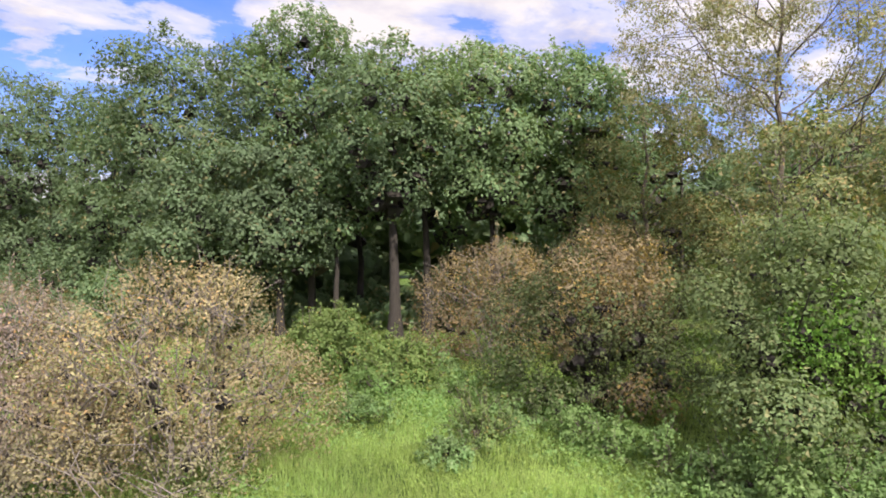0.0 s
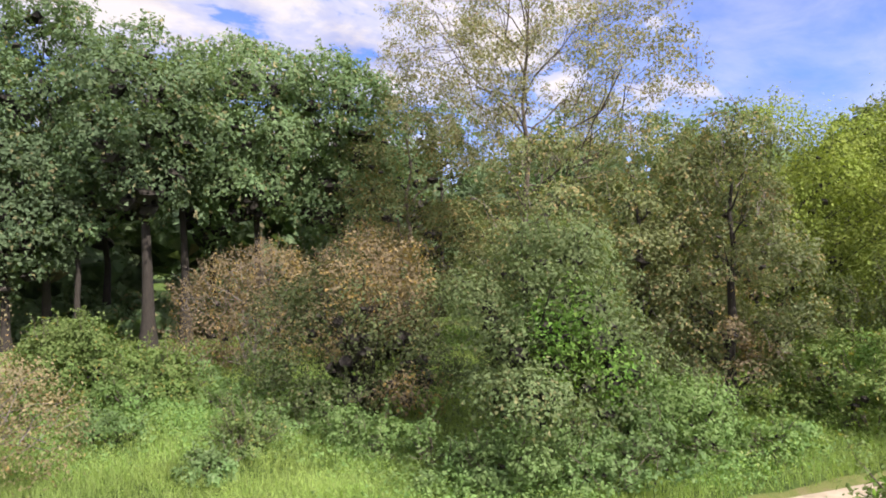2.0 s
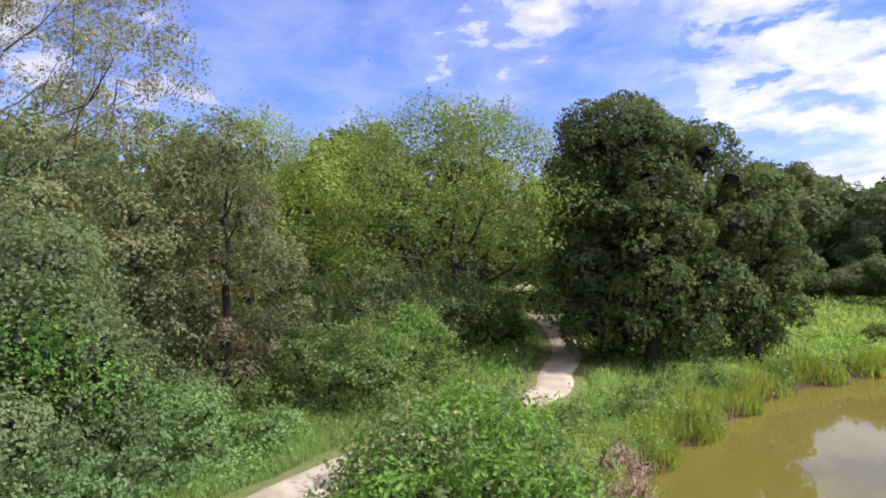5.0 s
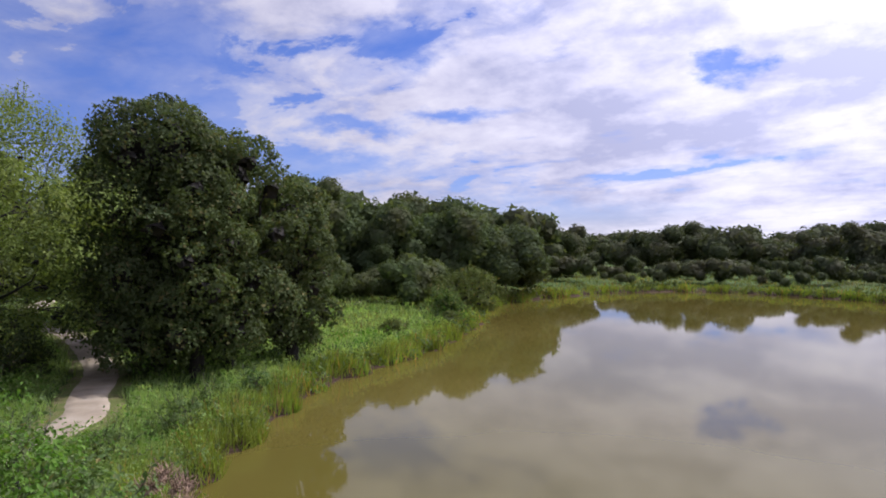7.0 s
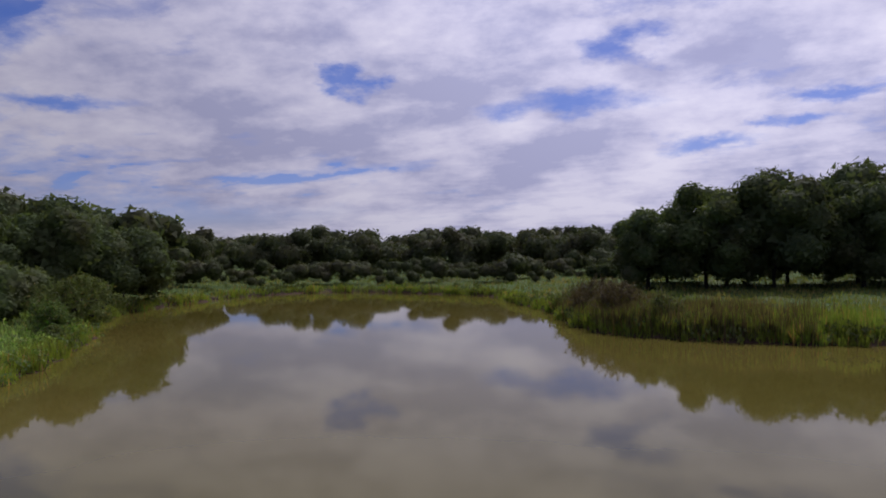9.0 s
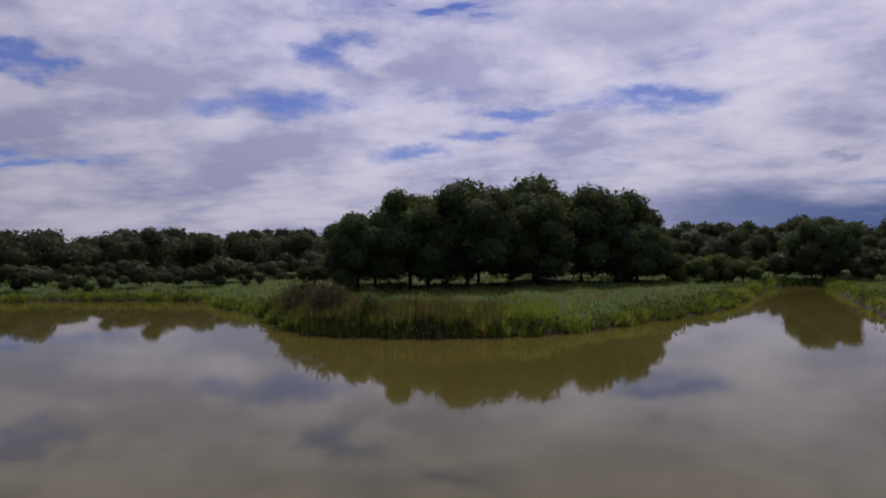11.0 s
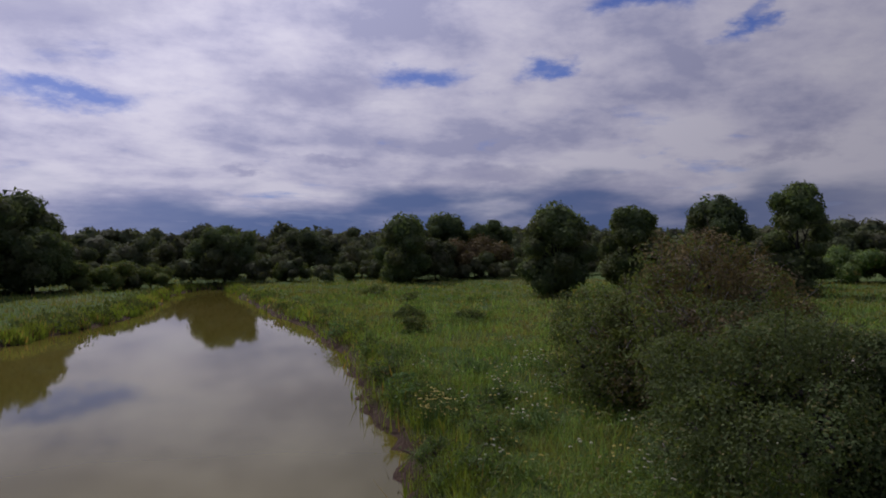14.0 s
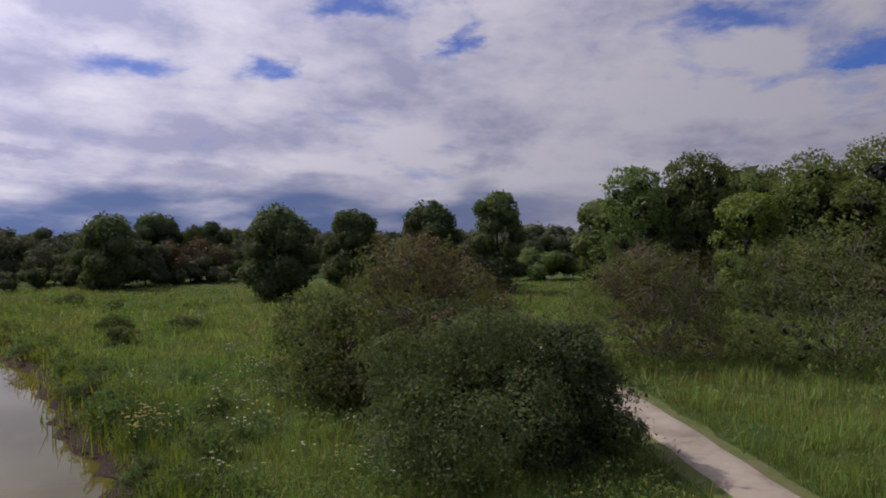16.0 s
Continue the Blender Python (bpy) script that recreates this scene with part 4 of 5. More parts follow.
def dome_tree(name, label, x, y, h, w, seed, leaf, base, lobes, leaves, size, category, group, bark=BARK_AND_SHADE, trunk=0.22, coat=0):
    rng = np.random.default_rng(seed)
    root = tagged(new(name), label, category, group)
    root.location = (x, y, top_of(x, y) - 0.05)
    (v, f), body, mids = domes(rng, (0, 0, 0), h, base, w, lobes, leaves, size, coat)
    # body lumps take the dark bark colour in place of inner shade
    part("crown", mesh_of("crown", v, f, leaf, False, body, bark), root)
    t = np.linspace(0, 1, 6)
    line = np.stack([rng.normal(size=6) * 0.08 * t, rng.normal(size=6) * 0.08 * t, t * h * 0.7 - 0.1], 1)
    part("trunk", mesh_of("trunk", *tube(line, trunk * (1.25 - t), 8), bark, True), root)
    for m in mids:
        part("limb", mesh_of("limb", *tube(bow(rng, line[2], m, 0.3, 6), np.linspace(trunk * 0.5, 0.03, 6), 5), bark, True), root)
    return root


def broad_dark_tree(label, x, y, h, w, seed, base, lobes, leaves, size):
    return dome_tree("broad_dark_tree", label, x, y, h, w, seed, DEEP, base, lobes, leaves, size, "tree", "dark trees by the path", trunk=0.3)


broad_dark_tree("tall dense dark green tree by the pond", 33.9, 10.6, 13.5, 3.7, 66, 0.02, 26, 42000, 0.17)
broad_dark_tree("tall dark green tree by the pond", 35.2, 7.6, 12.3, 3.4, 94, 0.02, 22, 30000, 0.17)
broad_dark_tree("lower dark green tree by the pond", 33.0, 8.6, 8.6, 2.8, 95, 0.02, 16, 18000, 0.16)
broad_dark_tree("dense dark green tree by the pond", 38.0, 4.9, 10.2, 2.7, 67, 0.02, 18, 20000, 0.18)
# undergrowth in dark leaves, added where the canopy's shade falls
plant("green_shrub", "dark-leaved shrub added for shade under the trees", 28.6, 18.2, 4.6, 3.2, 96, DEEP, size=0.18, ragged=0.35, clump=0.7, **{**SHRUB, "clumps": 70, "per": 80})
plant("green_shrub", "dark-leaved shrub added for shade under the trees", 24.8, 18.8, 5.0, 3.2, 97, DEEP, size=0.18, ragged=0.35, clump=0.7, **{**SHRUB, "clumps": 70, "per": 80})
plant("green_shrub", "dark-leaved shrub added for shade under the trees", 33.5, 17.2, 2.4, 2.2, 98, DEEP, size=0.18, ragged=0.35, clump=0.6, **{**SHRUB, "clumps": 60, "per": 70})
# darker trees that close the bend of the path
broad_dark_tree("dense dark green tree over the path", 45.0, 12.5, 12.5, 5.0, 68, 0.05, 14, 13000, 0.3)
broad_dark_tree("dense dark green tree over the path", 47.0, 27.5, 14.0, 5.0, 69, 0.05, 14, 13000, 0.3)
broad_dark_tree("dense dark green tree over the path", 56.0, 20.0, 13.0, 5.0, 70, 0.05, 14, 13000, 0.3)
broad_dark_tree("dense dark green tree over the path", 38.0, 30.0, 13.5, 5.0, 60, 0.05, 14, 13000, 0.3)


def field_tree(x, y, h, w, seed, leaf=DARK, base=0.08, label="dark field tree with a rounded crown", leaves=4800, size=0.24):
    return dome_tree("field_tree", label, x, y, h * 1.02, w * 1.12, seed, leaf, base, 15 if w > 3 else 13, leaves, size, "tree", "trees across the pond", coat=2)


field_tree(83.4, 8.0, 13.4, 5.0, 71)
field_tree(84.0, 0.0, 10.8, 4.8, 72)
field_tree(86.0, -8.4, 10.6, 4.8, 73)
field_tree(87.0, -15.2, 8.8, 4.4, 74)
field_tree(53.4, -76.9, 13.5, 5.2, 75)
field_tree(47.5, -82.1, 14.8, 6.5, 76)
field_tree(44.1, -96.0, 15.4, 5.3, 77)
field_tree(37.8, -99.0, 14.3, 6.0, 78)
field_tree(33.1, -106.5, 13.4, 4.5, 79)
field_tree(58.0, -71.5, 10.5, 4.0, 110)
field_tree(56.5, -86.0, 13.5, 5.5, 111, leaves=2500)
field_tree(50.5, -90.5, 14.5, 5.5, 112, leaves=2500)
field_tree(40.5, -89.5, 13.0, 5.0, 113)
field_tree(64.0, -83.0, 11.0, 5.0, 114, leaves=2500)
field_tree(30.0, -101.0, 9.0, 4.0, 115)
field_tree(47.0, -104.0, 14.5, 5.0, 116, leaves=2500)
field_tree(7.4, -123.7, 9.5, 5.0, 80)
field_tree(-21.2, -112.5, 9.1, 4.2, 81)
field_tree(-30.2, -121.0, 11.0, 4.0, 82)
field_tree(-38.5, -120.4, 10.4, 4.1, 83)
field_tree(-29.9, -69.9, 9.5, 3.4, 84, base=0.0)
field_tree(-38.8, -69.6, 9.9, 2.9, 85, base=0.0)
field_tree(-46.3, -65.2, 10.6, 3.2, 86, base=0.0)
field_tree(-53.0, -61.2, 12.0, 3.0, 87, base=0.0)


def side_tree(x, y, h, w, seed, leaf, base=0.05, lobes=18):
    return dome_tree("meadow_tree", "leafy tree at the meadow's side", x, y, h, w * 1.05, seed, leaf, base, lobes, 30000 if w > 5 else 16000 if w > 3 else 10000, 0.22, "tree", "trees at the meadow's side", trunk=0.18)


side_tree(-51.4, -40.8, 12.8, 3.6, 88, BUSH)
side_tree(-55.5, -36.8, 13.9, 3.6, 89, SHADE, 0.2)
side_tree(-55.3, -23.7, 13.4, 5.8, 90, SHADE, 0.05, 24)
side_tree(-49.8, -28.9, 9.8, 2.5, 91, LIME, 0.04, 12)
side_tree(-53.3, -25.6, 10.8, 2.9, 92, LIME, 0.04, 12)
side_tree(-58.0, -31.0, 12.0, 4.0, 93, SHADE, 0.05)

plant("shore_willow", "rounded grey-green willow shrub on the shore", 67.0, -8.0, 3.8, 3.2, 117, SHADE, size=0.26, **{**SHRUB, "per": 100})
plant("shore_willow", "small grey-green shrub on the shore", 60.5, -5.5, 1.8, 1.3, 118, BUSH, size=0.2, **{**SHRUB, "clumps": 24, "per": 120})
plant("shore_willow", "scrubby shrub among reeds on the shore", 42.5, -45.2, 2.6, 2.2, 119, DRY, TWIG, size=0.18, twigs=60, **{**SHRUB, "clumps": 40, "per": 90})
plant("shore_willow", "scrubby shrub among reeds on the shore", 38.5, -43.5, 2.9, 2.0, 120, DRY, TWIG, size=0.18, twigs=60, **{**SHRUB, "clumps": 40, "per": 90})
plant("shore_willow", "scrubby shrub among reeds on the shore", 47.0, -48.5, 2.2, 2.2, 121, SHADE, TWIG, size=0.18, twigs=40, **{**SHRUB, "clumps": 40, "per": 90})
plant("shore_willow", "scrubby shrub among reeds on the shore", 34.0, -43.2, 2.0, 1.6, 122, SHADE, TWIG, size=0.18, twigs=40, **{**SHRUB, "clumps": 30, "per": 90})
field_tree(68.0, -74.0, 3.2, 2.1, 123, label="small round tree in the field", base=0.3)
def hedge(x, y, h, w, seed, leaf=FAR, label="dark shrubby tree at the meadow's edge"):
    return dome_tree("hedge_shrub", label, x, y, h, w, seed, leaf, 0.0, 7, 2200, 0.22, "shrub", "shrubs of the far hedge", trunk=0.12, coat=2)


hedge(-34.3, -115.7, 7.8, 6.0, 131, DRY, "brownish shrubby tree at the meadow's edge")
hedge(-26.1, -110.4, 7.2, 4.0, 132)
hedge(-16.4, -128.0, 6.1, 5.4, 133)
hedge(9.9, -138.0, 10.5, 5.7, 134)
hedge(-1.5, -140.0, 5.4, 4.9, 135)
hedge(-41.5, -74.0, 8.0, 4.5, 136)
hedge(-76.0, -77.0, 5.0, 5.0, 137, BUSH, "round green shrub in the field")
hedge(-19.7, -103.5, 10.5, 4.2, 138, DARK)
hedge(-48.0, -84.0, 7.5, 5.5, 139, DRY, "brownish shrubby tree at the meadow's edge")
hedge(-59.0, -72.0, 7.0, 5.0, 140)
hedge(-44.0, -33.0, 5.5, 3.6, 141, DRY, "brownish shrubby tree at the meadow's edge")
hedge(27.0, -106.3, 4.4, 4.2, 142, SHADE, "scrubby shrub at the head of the pond")
hedge(21.5, -107.0, 4.2, 3.8, 143, SHADE, "grey-green scrub at the head of the pond")
hedge(17.2, -111.0, 3.6, 3.4, 144, SHADE, "scrubby shrub at the head of the pond")
hedge(-3.5, -119.0, 3.5, 3.2, 145, SHADE, "scrubby shrub at the head of the pond")
for i, (hx, hy, hh, hw) in enumerate(((-11.6, -78.5, 1.5, 1.7), (-10.2, -51.6, 1.2, 1.2), (-14.8, -51.4, 1.1, 1.4), (-13.3, -67.1, 1.5, 1.2), (-9.6, -46.6, 1.2, 1.1), (47.0, -0.6, 1.4, 1.0), (55.5, -5.2, 1.2, 1.0))):
    plant("low_shrub", "low dark shrub standing in meadow grass", hx, hy, hh, hw, 150 + i, SHADE, size=0.16, category="shrub", base=0.0, a=0.2, b=0.4, stems=4, trunk=0.04, clumps=26, per=80, clump=0.42, hollow=0.2, ragged=0.45)
plant("grey_shrub", "grey-green shrub topped with bare twigs", -14.2, -20.5, 6.0, 4.0, 101, SHADE, TWIG, size=0.15, ragged=0.3, second=(DRY, 0.3, "brown drying leaves", (0.6, 1.0, 5.6, 2.2)), twigs=420, clump=0.85, **{**SHRUB, "clumps": 150, "per": 190, "spray": 0.5, "core": 0.7})
plant("green_shrub", "dense dark green bush beside the path", -11.9, -14.4, 3.9, 3.6, 102, DEEP, size=0.12, ragged=0.3, clump=0.8, **{**SHRUB, "clumps": 130, "per": 220, "spray": 0.3, "shoots": 60, "core": 0.6})
plant("green_shrub", "dark green bush beside the meadow", -13.3, -17.6, 4.0, 2.8, 105, DEEP, size=0.13, ragged=0.35, **{**SHRUB, "per": 210, "spray": 0.4, "core": 0.7})
plant("green_shrub", "small dark bush near the path", -13.9, -13.2, 3.5, 1.9, 106, DEEP, size=0.13, ragged=0.3, clump=0.62, **{**SHRUB, "clumps": 70, "per": 230, "spray": 0.3, "shoots": 20, "core": 0.7})
plant("grey_shrub", "grey-green shrub with bare twigs", -11.9, -22.6, 4.4, 2.6, 107, SHADE, TWIG, size=0.15, ragged=0.35, twigs=90, **{**SHRUB, "spray": 0.5, "core": 0.4})
plant("grey_shrub", "grey-green shrub among meadow grass", -19.0, -26.5, 5.0, 3.4, 108, SHADE, TWIG, size=0.15, ragged=0.35, twigs=60, **{**SHRUB, "spray": 0.5, "core": 0.5})
plant("twiggy_shrub", "brown twiggy shrub with few leaves", -27.6, -20.6, 5.4, 3.8, 103, DRY, TWIG, size=0.15, ragged=0.3, twigs=300, core=0.25, second=(SHADE, 0.4, "olive leaves"), clump=0.9, **{**SHRUB, "clumps": 100, "per": 110})
plant("twiggy_shrub", "olive-green twiggy shrub with thin leaves", -33.6, -15.2, 6.0, 5.6, 104, SHADE, TWIG, size=0.16, ragged=0.3, twigs=200, core=0.3, second=(BROWN_GREEN, 0.35, "browning leaves"), clump=1.1, **{**SHRUB, "clumps": 130, "per": 120})


# ---- grass ----
def blades(rng, x, y, z, h, wide, lean):
    n = len(x)
    a = rng.uniform(0, 2 * np.pi, n)
    dx, dy = np.cos(a) * wide / 2, np.sin(a) * wide / 2
    b = rng.uniform(0, 2 * np.pi, n)
    l = h * np.abs(rng.normal(0, lean, n))
    v = np.empty((n, 3, 3))
    v[:, 0] = np.stack([x - dx, y - dy, z - 0.05], 1)
    v[:, 1] = np.stack([x + dx, y + dy, z - 0.05], 1)
    v[:, 2] = np.stack([x + np.cos(b) * l, y + np.sin(b) * l, z + h], 1)
    return v.reshape(-1, 3), np.arange(n * 3).reshape(-1, 3)


def sow(rng, count, near, far, b0, b1, power=1.0):
    """Places between two distances and two bearings round the hover point, thinner far off."""
    u = rng.random(count)
    d = near * (far / near) ** u if power == 1.0 else (near ** power + u * (far ** power - near ** power)) ** (1 / power)
    b = np.radians(rng.uniform(b0, b1, count) + rng.normal(size=count) * 1.2)
    return -np.sin(b) * d, np.cos(b) * d


def meadow(name, label, seed, count, near, far, b0, b1, tall, wide, material, low=0.5, high=99.0, lean=0.35, keep=0.0):
    rng = np.random.default_rng(seed)
    x, y = sow(rng, count, near, far, b0, b1)
    s = shore_distance(x, y)
    ok = (s > low) & (s < high) & (near_line(x, y, PATH, False) > 1.0 + 0.6 * rng.random(count) ** 0.7)
    clump = np.sin(x * 1.1 + 2 * np.sin(y * 0.7)) * np.sin(y * 1.3 + 1.7 * np.sin(x * 0.5))
    ok &= clump + rng.normal(size=count) * 0.5 > keep - 0.9
    x, y, s, clump = x[ok], y[ok], s[ok], clump[ok]
    d = np.hypot(x, y)
    h = tall * rng.uniform(0.45, 1.15, len(x)) * (1 + 0.25 * clump)
    v, f = blades(rng, x, y, height(x, y, s), h, wide * rng.uniform(0.6, 1.3, len(x)) * np.clip(d / 22, 0.8, 4), lean)
    return tagged(new(name, mesh_of(name, v, f, material)), label, "grass", kind="stuff")


meadow("meadow_grass", "tall bright green grass of the clearing", 201, 145000, 12, 45, -50, 32, 0.42, 0.024, SEDGE, lean=0.6)
meadow("meadow_grass", "bright green grass between path and pond", 202, 120000, 9, 75, -110, -48, 0.5, 0.034, SEDGE, lean=0.6)
meadow("meadow_grass", "thick green grass beside the pond", 210, 30000, 0.4, 13, -180, 180, 0.45, 0.05, GRASS, lean=0.55)
meadow("meadow_grass", "green meadow grass with weeds", 203, 150000, 12, 110, -262, -174, 0.42, 0.036, MEADOW, lean=0.7)
meadow("meadow_grass", "tall yellow-green grass tufts in the meadow", 209, 55000, 13, 70, -262, -176, 0.65, 0.034, GRASS, lean=0.5, keep=1.15)
meadow("meadow_grass", "green field grass beyond the pond", 204, 50000, 45, 150, -190, -84, 0.45, 0.05, MEADOW)


def shore_growth(name, label, seed, count, tall, wide, material, inner, outer, skip=40.0):
    """Blades rooted along the water's edge, thinner far off."""
    rng = np.random.default_rng(seed)
    a, c = SHORE, np.roll(SHORE, -1, 0)
    mid = (a + c) / 2
    ln = np.linalg.norm(c - a, axis=1)
    weight = ln / np.maximum(np.hypot(mid[:, 0], mid[:, 1]), 12.0)
    who = rng.choice(len(a), count, p=weight / weight.sum())
    t = rng.random((count, 1))
    q = a[who] * (1 - t) + c[who] * t
    d = (c - a) / ln[:, None]
    # the outline runs clockwise, so land lies to its left
    q = q + np.stack([-d[:, 1], d[:, 0]], 1)[who] * rng.uniform(inner - 0.5, outer + 0.5, (count, 1))
    x, y = q[:, 0], q[:, 1]
    s = shore_distance(x, y)
    clump = np.sin(x * 0.9 + 2 * np.sin(y * 0.6)) * np.sin(y * 1.1 + 1.7 * np.sin(x * 0.4))
    ok = (s > inner) & (s < outer) & (clump + rng.normal(size=count) * 0.5 > -0.6)
    # bare undercut mud on the one steep bank
    ok &= ~((x < 4) & (y < -14) & (s < 0.95 + 0.4 * clump) & (rng.random(count) < 0.93))
    x, y, s, clump = x[ok], y[ok], s[ok], clump[ok]
    dist = np.hypot(x, y)
    v, f = blades(rng, x, y, np.maximum(height(x, y, s), -0.05), tall * rng.uniform(0.4, 1.15, len(x)) * (1 + 0.35 * clump), wide * rng.uniform(0.6, 1.3, len(x)) * np.clip(dist / 22, 0.8, 3), 0.4)
    return tagged(new(name, mesh_of(name, v, f, material)), label, "reeds", kind="stuff")


shore_growth("bank_reeds", "reedy grass hanging over the water's edge", 205, 90000, 0.75, 0.05, REED, -0.15, 1.5)
shore_growth("bank_reeds", "dry straw stems along the bank", 206, 14000, 0.7, 0.04, DRY, 0.0, 1.2)
meadow("reed_stand", "tall pale reeds standing on the far bank", 207, 60000, 42, 70, -152, -129, 1.6, 0.045, DRY, 0.3, 8.0, 0.12, 0.5)
meadow("reed_stand", "tall green reeds standing on the far bank", 208, 60000, 42, 70, -156, -129, 1.3, 0.05, REED, 0.3, 7.0, 0.15, 0.4)


def weeds(name, label, seed, count, near, far, b0, b1, tall, leaf, material, low=0.6, high=99.0, lump=0.5, per=11, wide=0.3):
    """Patches of broad-leaved plants: short heaps of single leaves."""
    rng = np.random.default_rng(seed)
    x, y = sow(rng, count, near, far, b0, b1)
    s = shore_distance(x, y)
    patch = np.sin(x * 0.45 + seed) * np.sin(y * 0.5 + 1.3 * np.sin(x * 0.31)) + 0.5 * np.sin(1.3 * x + 0.9 * y)
    ok = (s > low) & (s < high) & (near_line(x, y, PATH, False) > 1.5) & (patch + rng.normal(size=count) * 0.3 > lump)
    x, y, s = x[ok], y[ok], s[ok]
    k = len(x)
    z, h = height(x, y, s), tall * rng.uniform(0.5, 1.2, k)
    grow = np.clip(np.hypot(x, y) / 25, 0.8, 3)
    who = np.repeat(np.arange(k), per)
    o = rng.normal(size=(len(who), 3)) * np.stack([wide * grow[who], wide * grow[who], 0 * who], 1)
    up = rng.random(len(who)) ** 0.7
    at = np.stack([x[who], y[who], z[who] + h[who] * up], 1) + o * (1.1 - 0.6 * up)[:, None]
    nor = o * 2 + (0, 0, 0.7) + rng.normal(size=o.shape) * 0.4
    nor /= np.linalg.norm(nor, axis=1, keepdims=True)
    v, f = slips(rng, at, nor, leaf * 1.15 * grow[who][:, None], 0.6, 0.3)
    return tagged(new(name, mesh_of(name, v, f, material)), label, "weeds", kind="stuff")


weeds("meadow_weeds", "broad-leaved weeds in the clearing", 401, 9000, 13, 42, -50, 30, 0.6, 0.12, WEED, lump=0.35, per=16)
weeds("meadow_weeds", "pale grassy weeds in the clearing", 408, 13000, 12, 42, -50, 30, 0.5, 0.05, SEDGE, lump=-0.4, wide=0.24)
weeds("meadow_weeds", "lush weeds between path and pond", 402, 5500, 11, 70, -108, -40, 0.8, 0.09, SEDGE, lump=0.2, per=22, wide=0.36)
weeds("meadow_weeds", "dark leafy weeds between path and pond", 410, 4500, 11, 60, -108, -60, 0.95, 0.11, VINE, lump=0.5)
weeds("meadow_weeds", "dark weeds in the meadow", 403, 7500, 13, 90, -262, -176, 0.75, 0.10, BUSH, lump=0.45, per=20, wide=0.4)
weeds("meadow_weeds", "pale seeding weeds in the meadow", 409, 4800, 13, 90, -262, -176, 0.75, 0.11, MEADOW, lump=0.45, wide=0.2)
weeds("bank_weeds", "dark scrubby weeds on the muddy bank", 404, 12000, 16, 110, -200, -164, 0.7, 0.11, SHADE, 0.75, 2.4, 0.0)
weeds("bank_weeds", "dry brown growth on the muddy bank", 405, 7000, 16, 100, -200, -164, 0.5, 0.10, DRY, 0.45, 1.4, 0.1)
weeds("bank_weeds", "scrubby weeds on the far bank", 406, 9000, 36, 120, -175, -95, 0.9, 0.15, SHADE, 0.1, 2.6, 0.0)
weeds("bank_weeds", "leafy plants on the bank", 407, 5000, 16, 70, -102, -72, 0.6, 0.12, BUSH, 0.1, 2.0, 0.1)


for i, (wx, wy, wh, ww) in enumerate(((16.5, 7.4, 1.2, 0.9), (20.5, 7.8, 1.0, 0.8), (24.0, 6.8, 1.3, 0.9), (18.6, 8.9, 0.9, 0.9), (27.5, 6.6, 1.1, 1.0), (14.6, 8.9, 0.9, 0.8), (30.5, 5.6, 1.2, 0.9),
                                     (-4.9, -17.5, 0.8, 0.9), (-6.4, -20.8, 0.9, 1.0), (-5.4, -28.5, 1.0, 1.0), (-7.8, -24.4, 0.8, 0.9), (-6.2, -34.5, 1.1, 1.1), (-8.8, -31.0, 0.9, 1.0), (-5.6, -41.5, 1.2, 1.2),
                                     (-4.6, -19.6, 1.0, 0.8), (-5.0, -26.2, 0.9, 0.8), (-5.2, -31.5, 1.0, 0.9), (-5.4, -37.5, 1.1, 1.0), (-4.4, -47.5, 1.2, 1.2), (-3.2, -14.8, 0.8, 0.8))):
    plant("weed_clump", "leafy weed clump rising from bank grass", wx, wy, wh, ww, 600 + i, BUSH if i % 3 else WEED, size=0.1, category="weed", group="weed clumps on the bank", base=0.0, a=0.2, b=0.35, stems=5, trunk=0.03,
          clumps=22, per=60, clump=0.3, hollow=0.2, ragged=0.5, core=0.4, shoots=14, reach=0.45)


for i, (wb, wd, wh, ww) in enumerate(((-12, 27, 1.5, 1.5), (-9, 29, 1.8, 1.6), (-5.5, 25.5, 1.3, 1.4), (-2, 28.5, 1.6, 1.5), (1.5, 25, 1.2, 1.3), (4.5, 27.5, 1.6, 1.4), (8, 23.5, 1.2, 1.2), (11.5, 20.2, 1.3, 1.3), (14.5, 19, 1.2, 1.2),
                                     (18, 17.4, 1.3, 1.2), (21, 16.6, 1.2, 1.1), (32, 16.4, 1.4, 1.3), (35.5, 17.2, 1.7, 1.4), (38.5, 18.5, 1.5, 1.4), (5, 21.5, 0.9, 1.0), (-7, 22.5, 0.8, 1.0), (44, 20, 1.2, 1.2), (0.5, 18, 0.7, 0.8), (-16, 30, 1.8, 1.6))):
    plant("weed_clump", "broad-leaved tall weeds beside the thicket", wd * math.sin(radians(wb)), wd * math.cos(radians(wb)), wh, ww, 640 + i, WEED, size=0.15, category="weed", group="weed clumps of the clearing", base=0.0, a=0.2, b=0.35, stems=5, trunk=0.03,
          clumps=22, per=54, clump=0.44, hollow=0.2, ragged=0.5, core=0.3, shoots=16, reach=0.5)


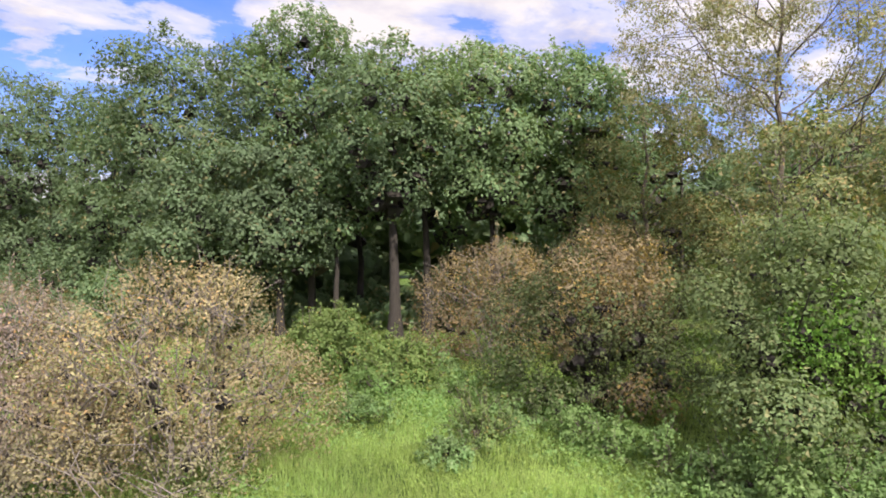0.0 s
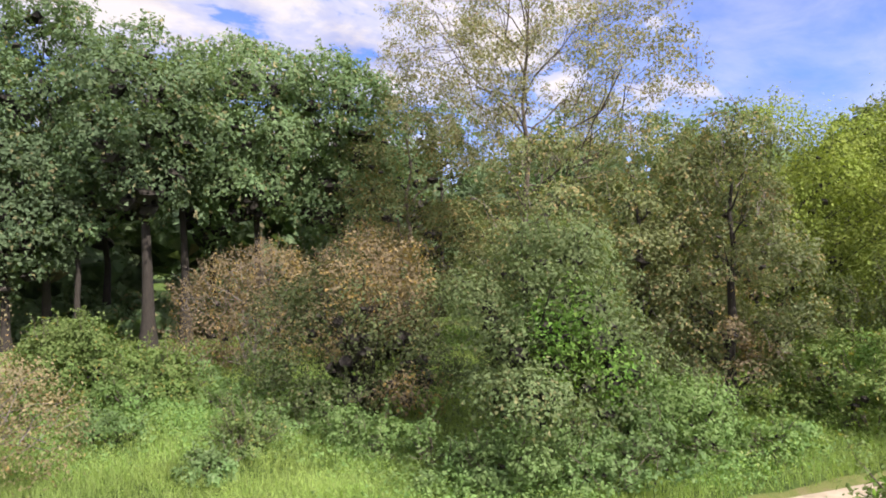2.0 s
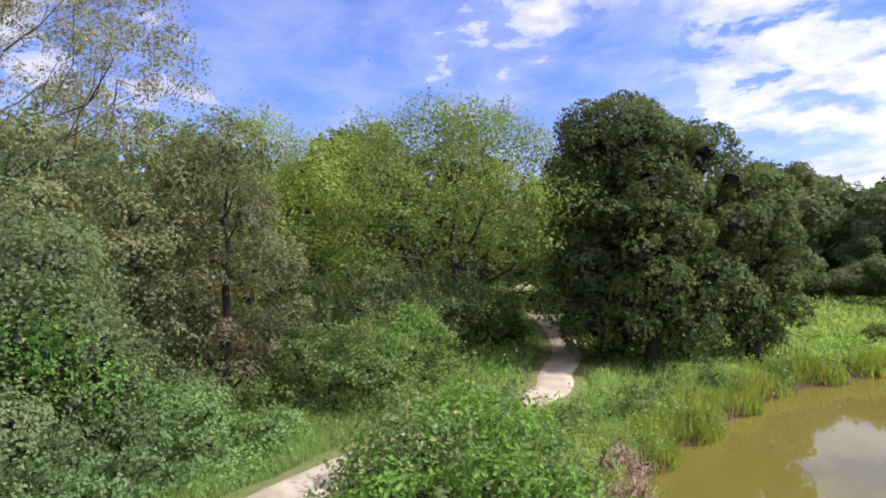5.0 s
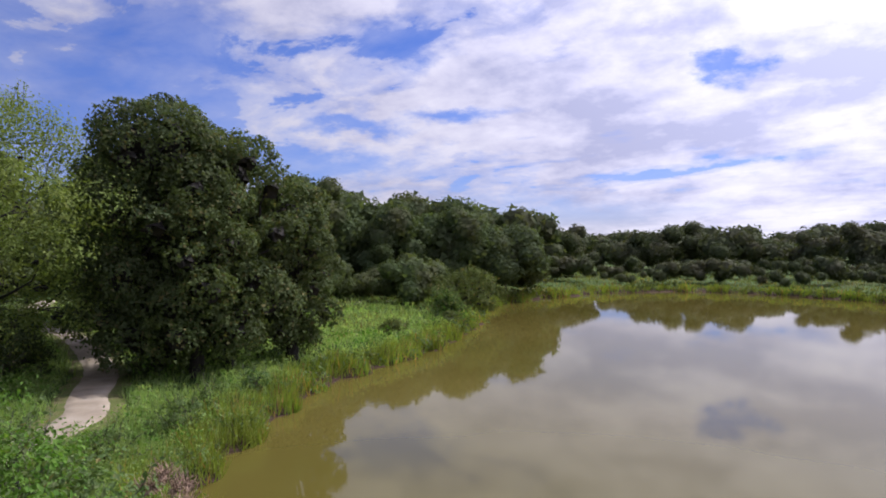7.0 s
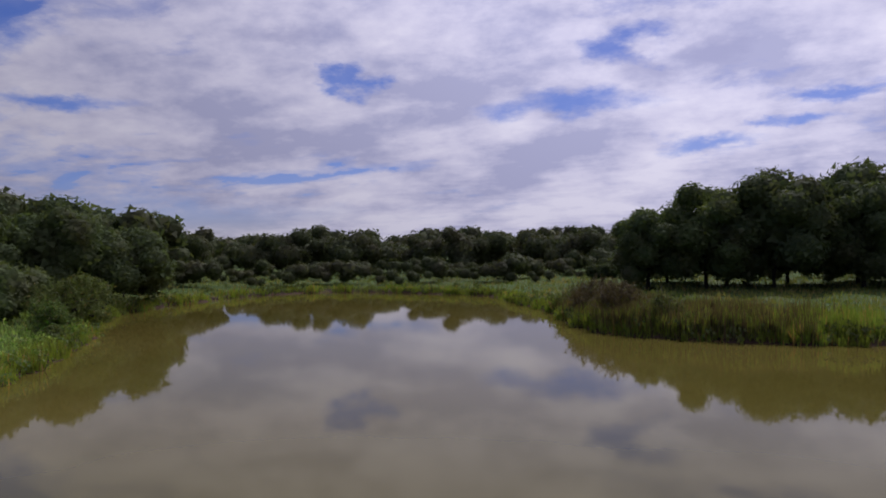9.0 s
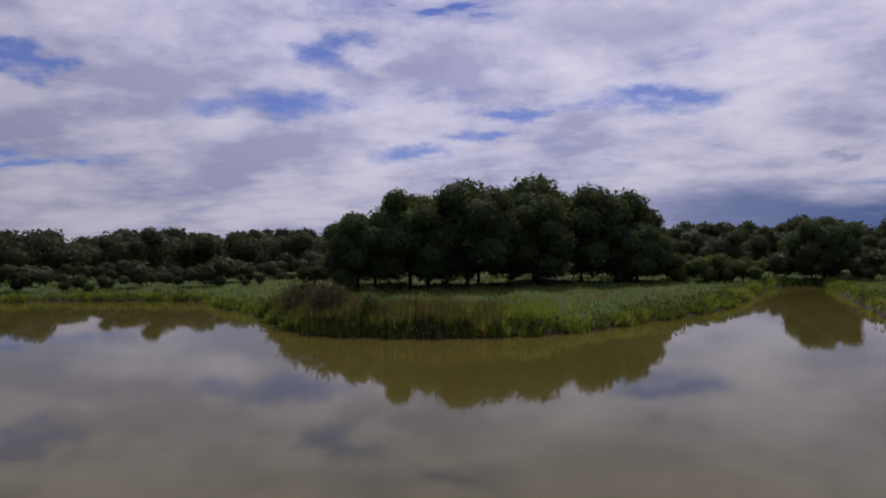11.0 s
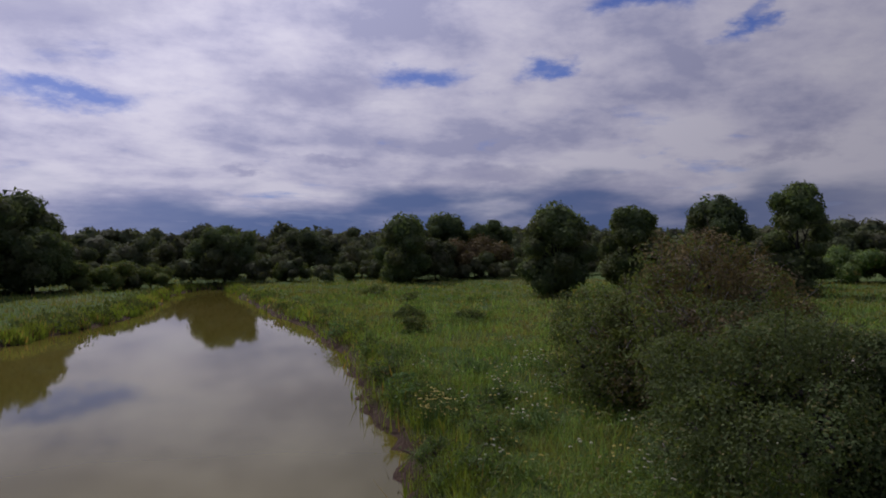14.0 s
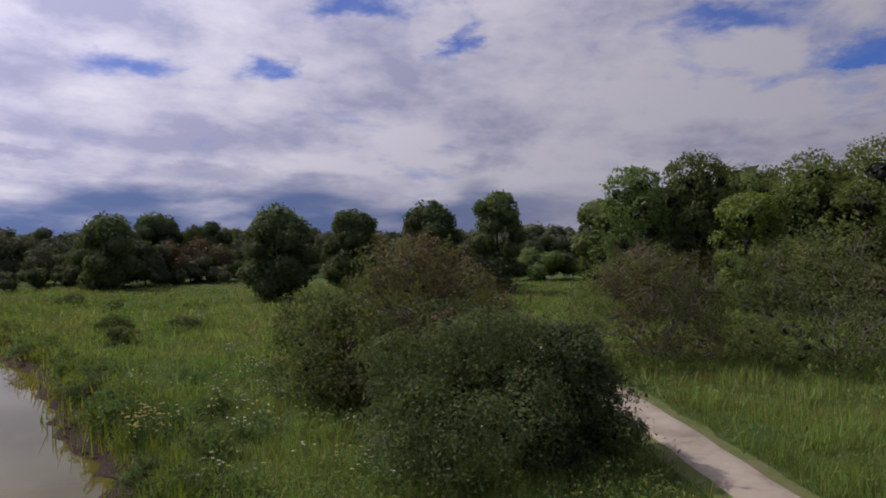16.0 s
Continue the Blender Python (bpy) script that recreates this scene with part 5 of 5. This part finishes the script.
def flower(name, label, x, y, tall, heads, material, seed):
    """Stems with small round heads of petals."""
    rng = np.random.default_rng(seed)
    root = tagged(new(name), label, "flower", "wildflowers")
    root.location = (x, y, top_of(x, y) - 0.03)
    for i in range(heads):
        e = np.array([rng.normal(0, 0.25), rng.normal(0, 0.25), tall * rng.uniform(0.45, 1.1)])
        stem = part("stem", mesh_of("stem", *tube(bow(rng, (e[0] * 0.2, e[1] * 0.2, 0), e, 0.05, 4, 0.02), (0.012, 0.01, 0.008, 0.006), 3), WEED), root)
        a = np.arange(7) * 2 * np.pi / 7
        n = np.stack([np.cos(a) * 0.5, np.sin(a) * 0.5, np.full(7, 0.8)], 1)
        part("flower_head", mesh_of("flower_head", *kites(rng, e + n * (0.05, 0.05, 0.02), n / np.linalg.norm(n, axis=1, keepdims=True), 0.065, 0.75), material), stem)
    lr = rng.normal(size=(90, 3)) * (0.22, 0.22, 0)
    lr[:, 2] = rng.random(90) * tall * 0.85
    ln = rng.normal(size=(90, 3)) * 0.5 + (0, 0, 0.8)
    tagged(part("leaf_tuft", mesh_of("leaf_tuft", *kites(rng, lr, ln / np.linalg.norm(ln, axis=1, keepdims=True), 0.12, 0.4, 0.3), WEED), root), kind="stuff")
    return root


flower_rng = random.Random(8)
for i in range(110):
    b, d = radians(flower_rng.uniform(130, 168)), flower_rng.choice((18, 20, 22, 25, 29, 34)) * flower_rng.uniform(0.9, 1.1)
    fx, fy = -math.sin(b) * d, math.cos(b) * d
    if shore_distance(fx, fy)[0] < 1 or near_line(np.array([fx]), np.array([fy]), PATH, False)[0] < 1.6:
        continue
    pale = flower_rng.random() < 0.6
    flower("wildflower", "white-headed wildflower in the meadow" if pale else "yellow-headed wildflower in the meadow", fx, fy, flower_rng.uniform(0.6, 1.0),
           flower_rng.randint(4, 8), PETAL_WHITE if pale else PETAL_YELLOW, 500 + i)
flower("wildflower", "tall yellow wildflower clump on the bank", -5.0, -22.3, 1.5, 40, PETAL_YELLOW, 590)
flower("wildflower", "tall yellow wildflower clump on the bank", -5.5, -22.9, 1.2, 26, PETAL_YELLOW, 591)

plant("dead_shrub", "pinkish dead twiggy shrub by the water", 15.2, 4.7, 1.8, 1.0, 124, STRAW, DEAD, size=0.06, twigs=420, dry=DEAD, **{**SHRUB, "clumps": 24, "per": 12, "core": 0.0, "shoots": 0})


# ---- woods that close the place ----
def woods(name, label, seed, material, rows, tall, wide, leaf, base=0.05, leaves=520, lobes=6, coat=1):
    """A belt of trees: rows of (bearing from, bearing to, step, distance), bearings clockwise from the first view."""
    rng = np.random.default_rng(seed)
    pieces = []
    for b0, b1, step, dist in rows:
        for b in np.arange(b0, b1, step):
            bb = radians(b + rng.uniform(-0.35, 0.35) * step)
            d = dist * rng.uniform(0.94, 1.06)
            x, y = math.sin(bb) * d, math.cos(bb) * d
            h, w = rng.uniform(*tall), rng.uniform(*wide)
            if shore_distance(x, y)[0] < 3 or near_line(np.array([x]), np.array([y]), PATH, False)[0] < w + 1:
                continue
            pieces.append(domes(rng, (x, y, top_of(x, y)), h, base, w, lobes, leaves, leaf, coat)[0])
    return tagged(new(name, mesh_of(name, *joined(pieces), material)), label, "woods", kind="stuff")


woods("far_woods", "dark belt of distant mixed woods", 301, FAR, [(88, 250, 2.9, 150)], (7.0, 12.0), (4.0, 7.2), 0.36, 0.0, 400, 4, 2)
woods("far_woods", "dark belt of distant mixed woods", 310, FAR, [(86, 252, 2.7, 180)], (8.0, 12.0), (4.5, 7.2), 0.42, 0.0, 350, 6)
woods("far_woods", "dark belt of distant mixed woods", 309, FAR, [(80, 256, 2.8, 230)], (11.5, 14.0), (7.0, 9.5), 0.6, 0.0, 200, 3)
woods("far_woods", "hazy line of woods on the horizon", 307, FAR, [(70, 265, 2.0, 380)], (15, 17.0), (8.5, 11.0), 0.9, 0.0, 120, 2)
woods("far_woods", "scrubby belt before the distant woods", 302, FAR, [(94, 215, 2.0, 128), (98, 205, 2.4, 116), (215, 252, 3.5, 105)], (2.0, 5.2), (2.4, 4.6), 0.26, 0.0, 420, 3)
woods("hill_woods", "dark wooded rise beyond the meadow", 303, DARK, [(60, 103, 2.6, 92)], (8.5, 12.0), (4.0, 6.0), 0.24, 0.0, 1300, 9, 2)
woods("hill_woods", "dark wooded rise beyond the meadow", 311, DARK, [(56, 104, 2.4, 106), (50, 104, 2.2, 125)], (9.0, 12.5), (4.0, 6.0), 0.3, 0.0, 800, 6)
woods("hill_shrubs", "dark scrub at the foot of the rise", 308, DARK, [(76, 97, 2.4, 74), (74, 99, 2.2, 82)], (1.6, 6.0), (1.8, 4.0), 0.2, 0.0, 900, 5, 2)
woods("wood_interior", "deep shade of the oak wood", 304, OAK, [(-18, 62, 5.0, 62), (-52, 62, 4.6, 80), (-60, 70, 3.4, 112)], (12.5, 15.5), (4.6, 6.4), 0.36, 0.06, 300, 5)
woods("undergrowth", "low leafy undergrowth beneath the oaks", 305, OAK, [(-40, 14, 3.0, 47), (-40, 40, 2.6, 54), (30, 64, 3.2, 44)], (2.0, 4.6), (1.8, 3.0), 0.2, 0.0, 600, 4)
woods("side_woods", "leafy trees closing the meadow", 306, SHADE, [(236, 262, 4.4, 82), (230, 300, 3.8, 100)], (11, 15), (4.4, 6.0), 0.27, 0.05, 1200, 6)
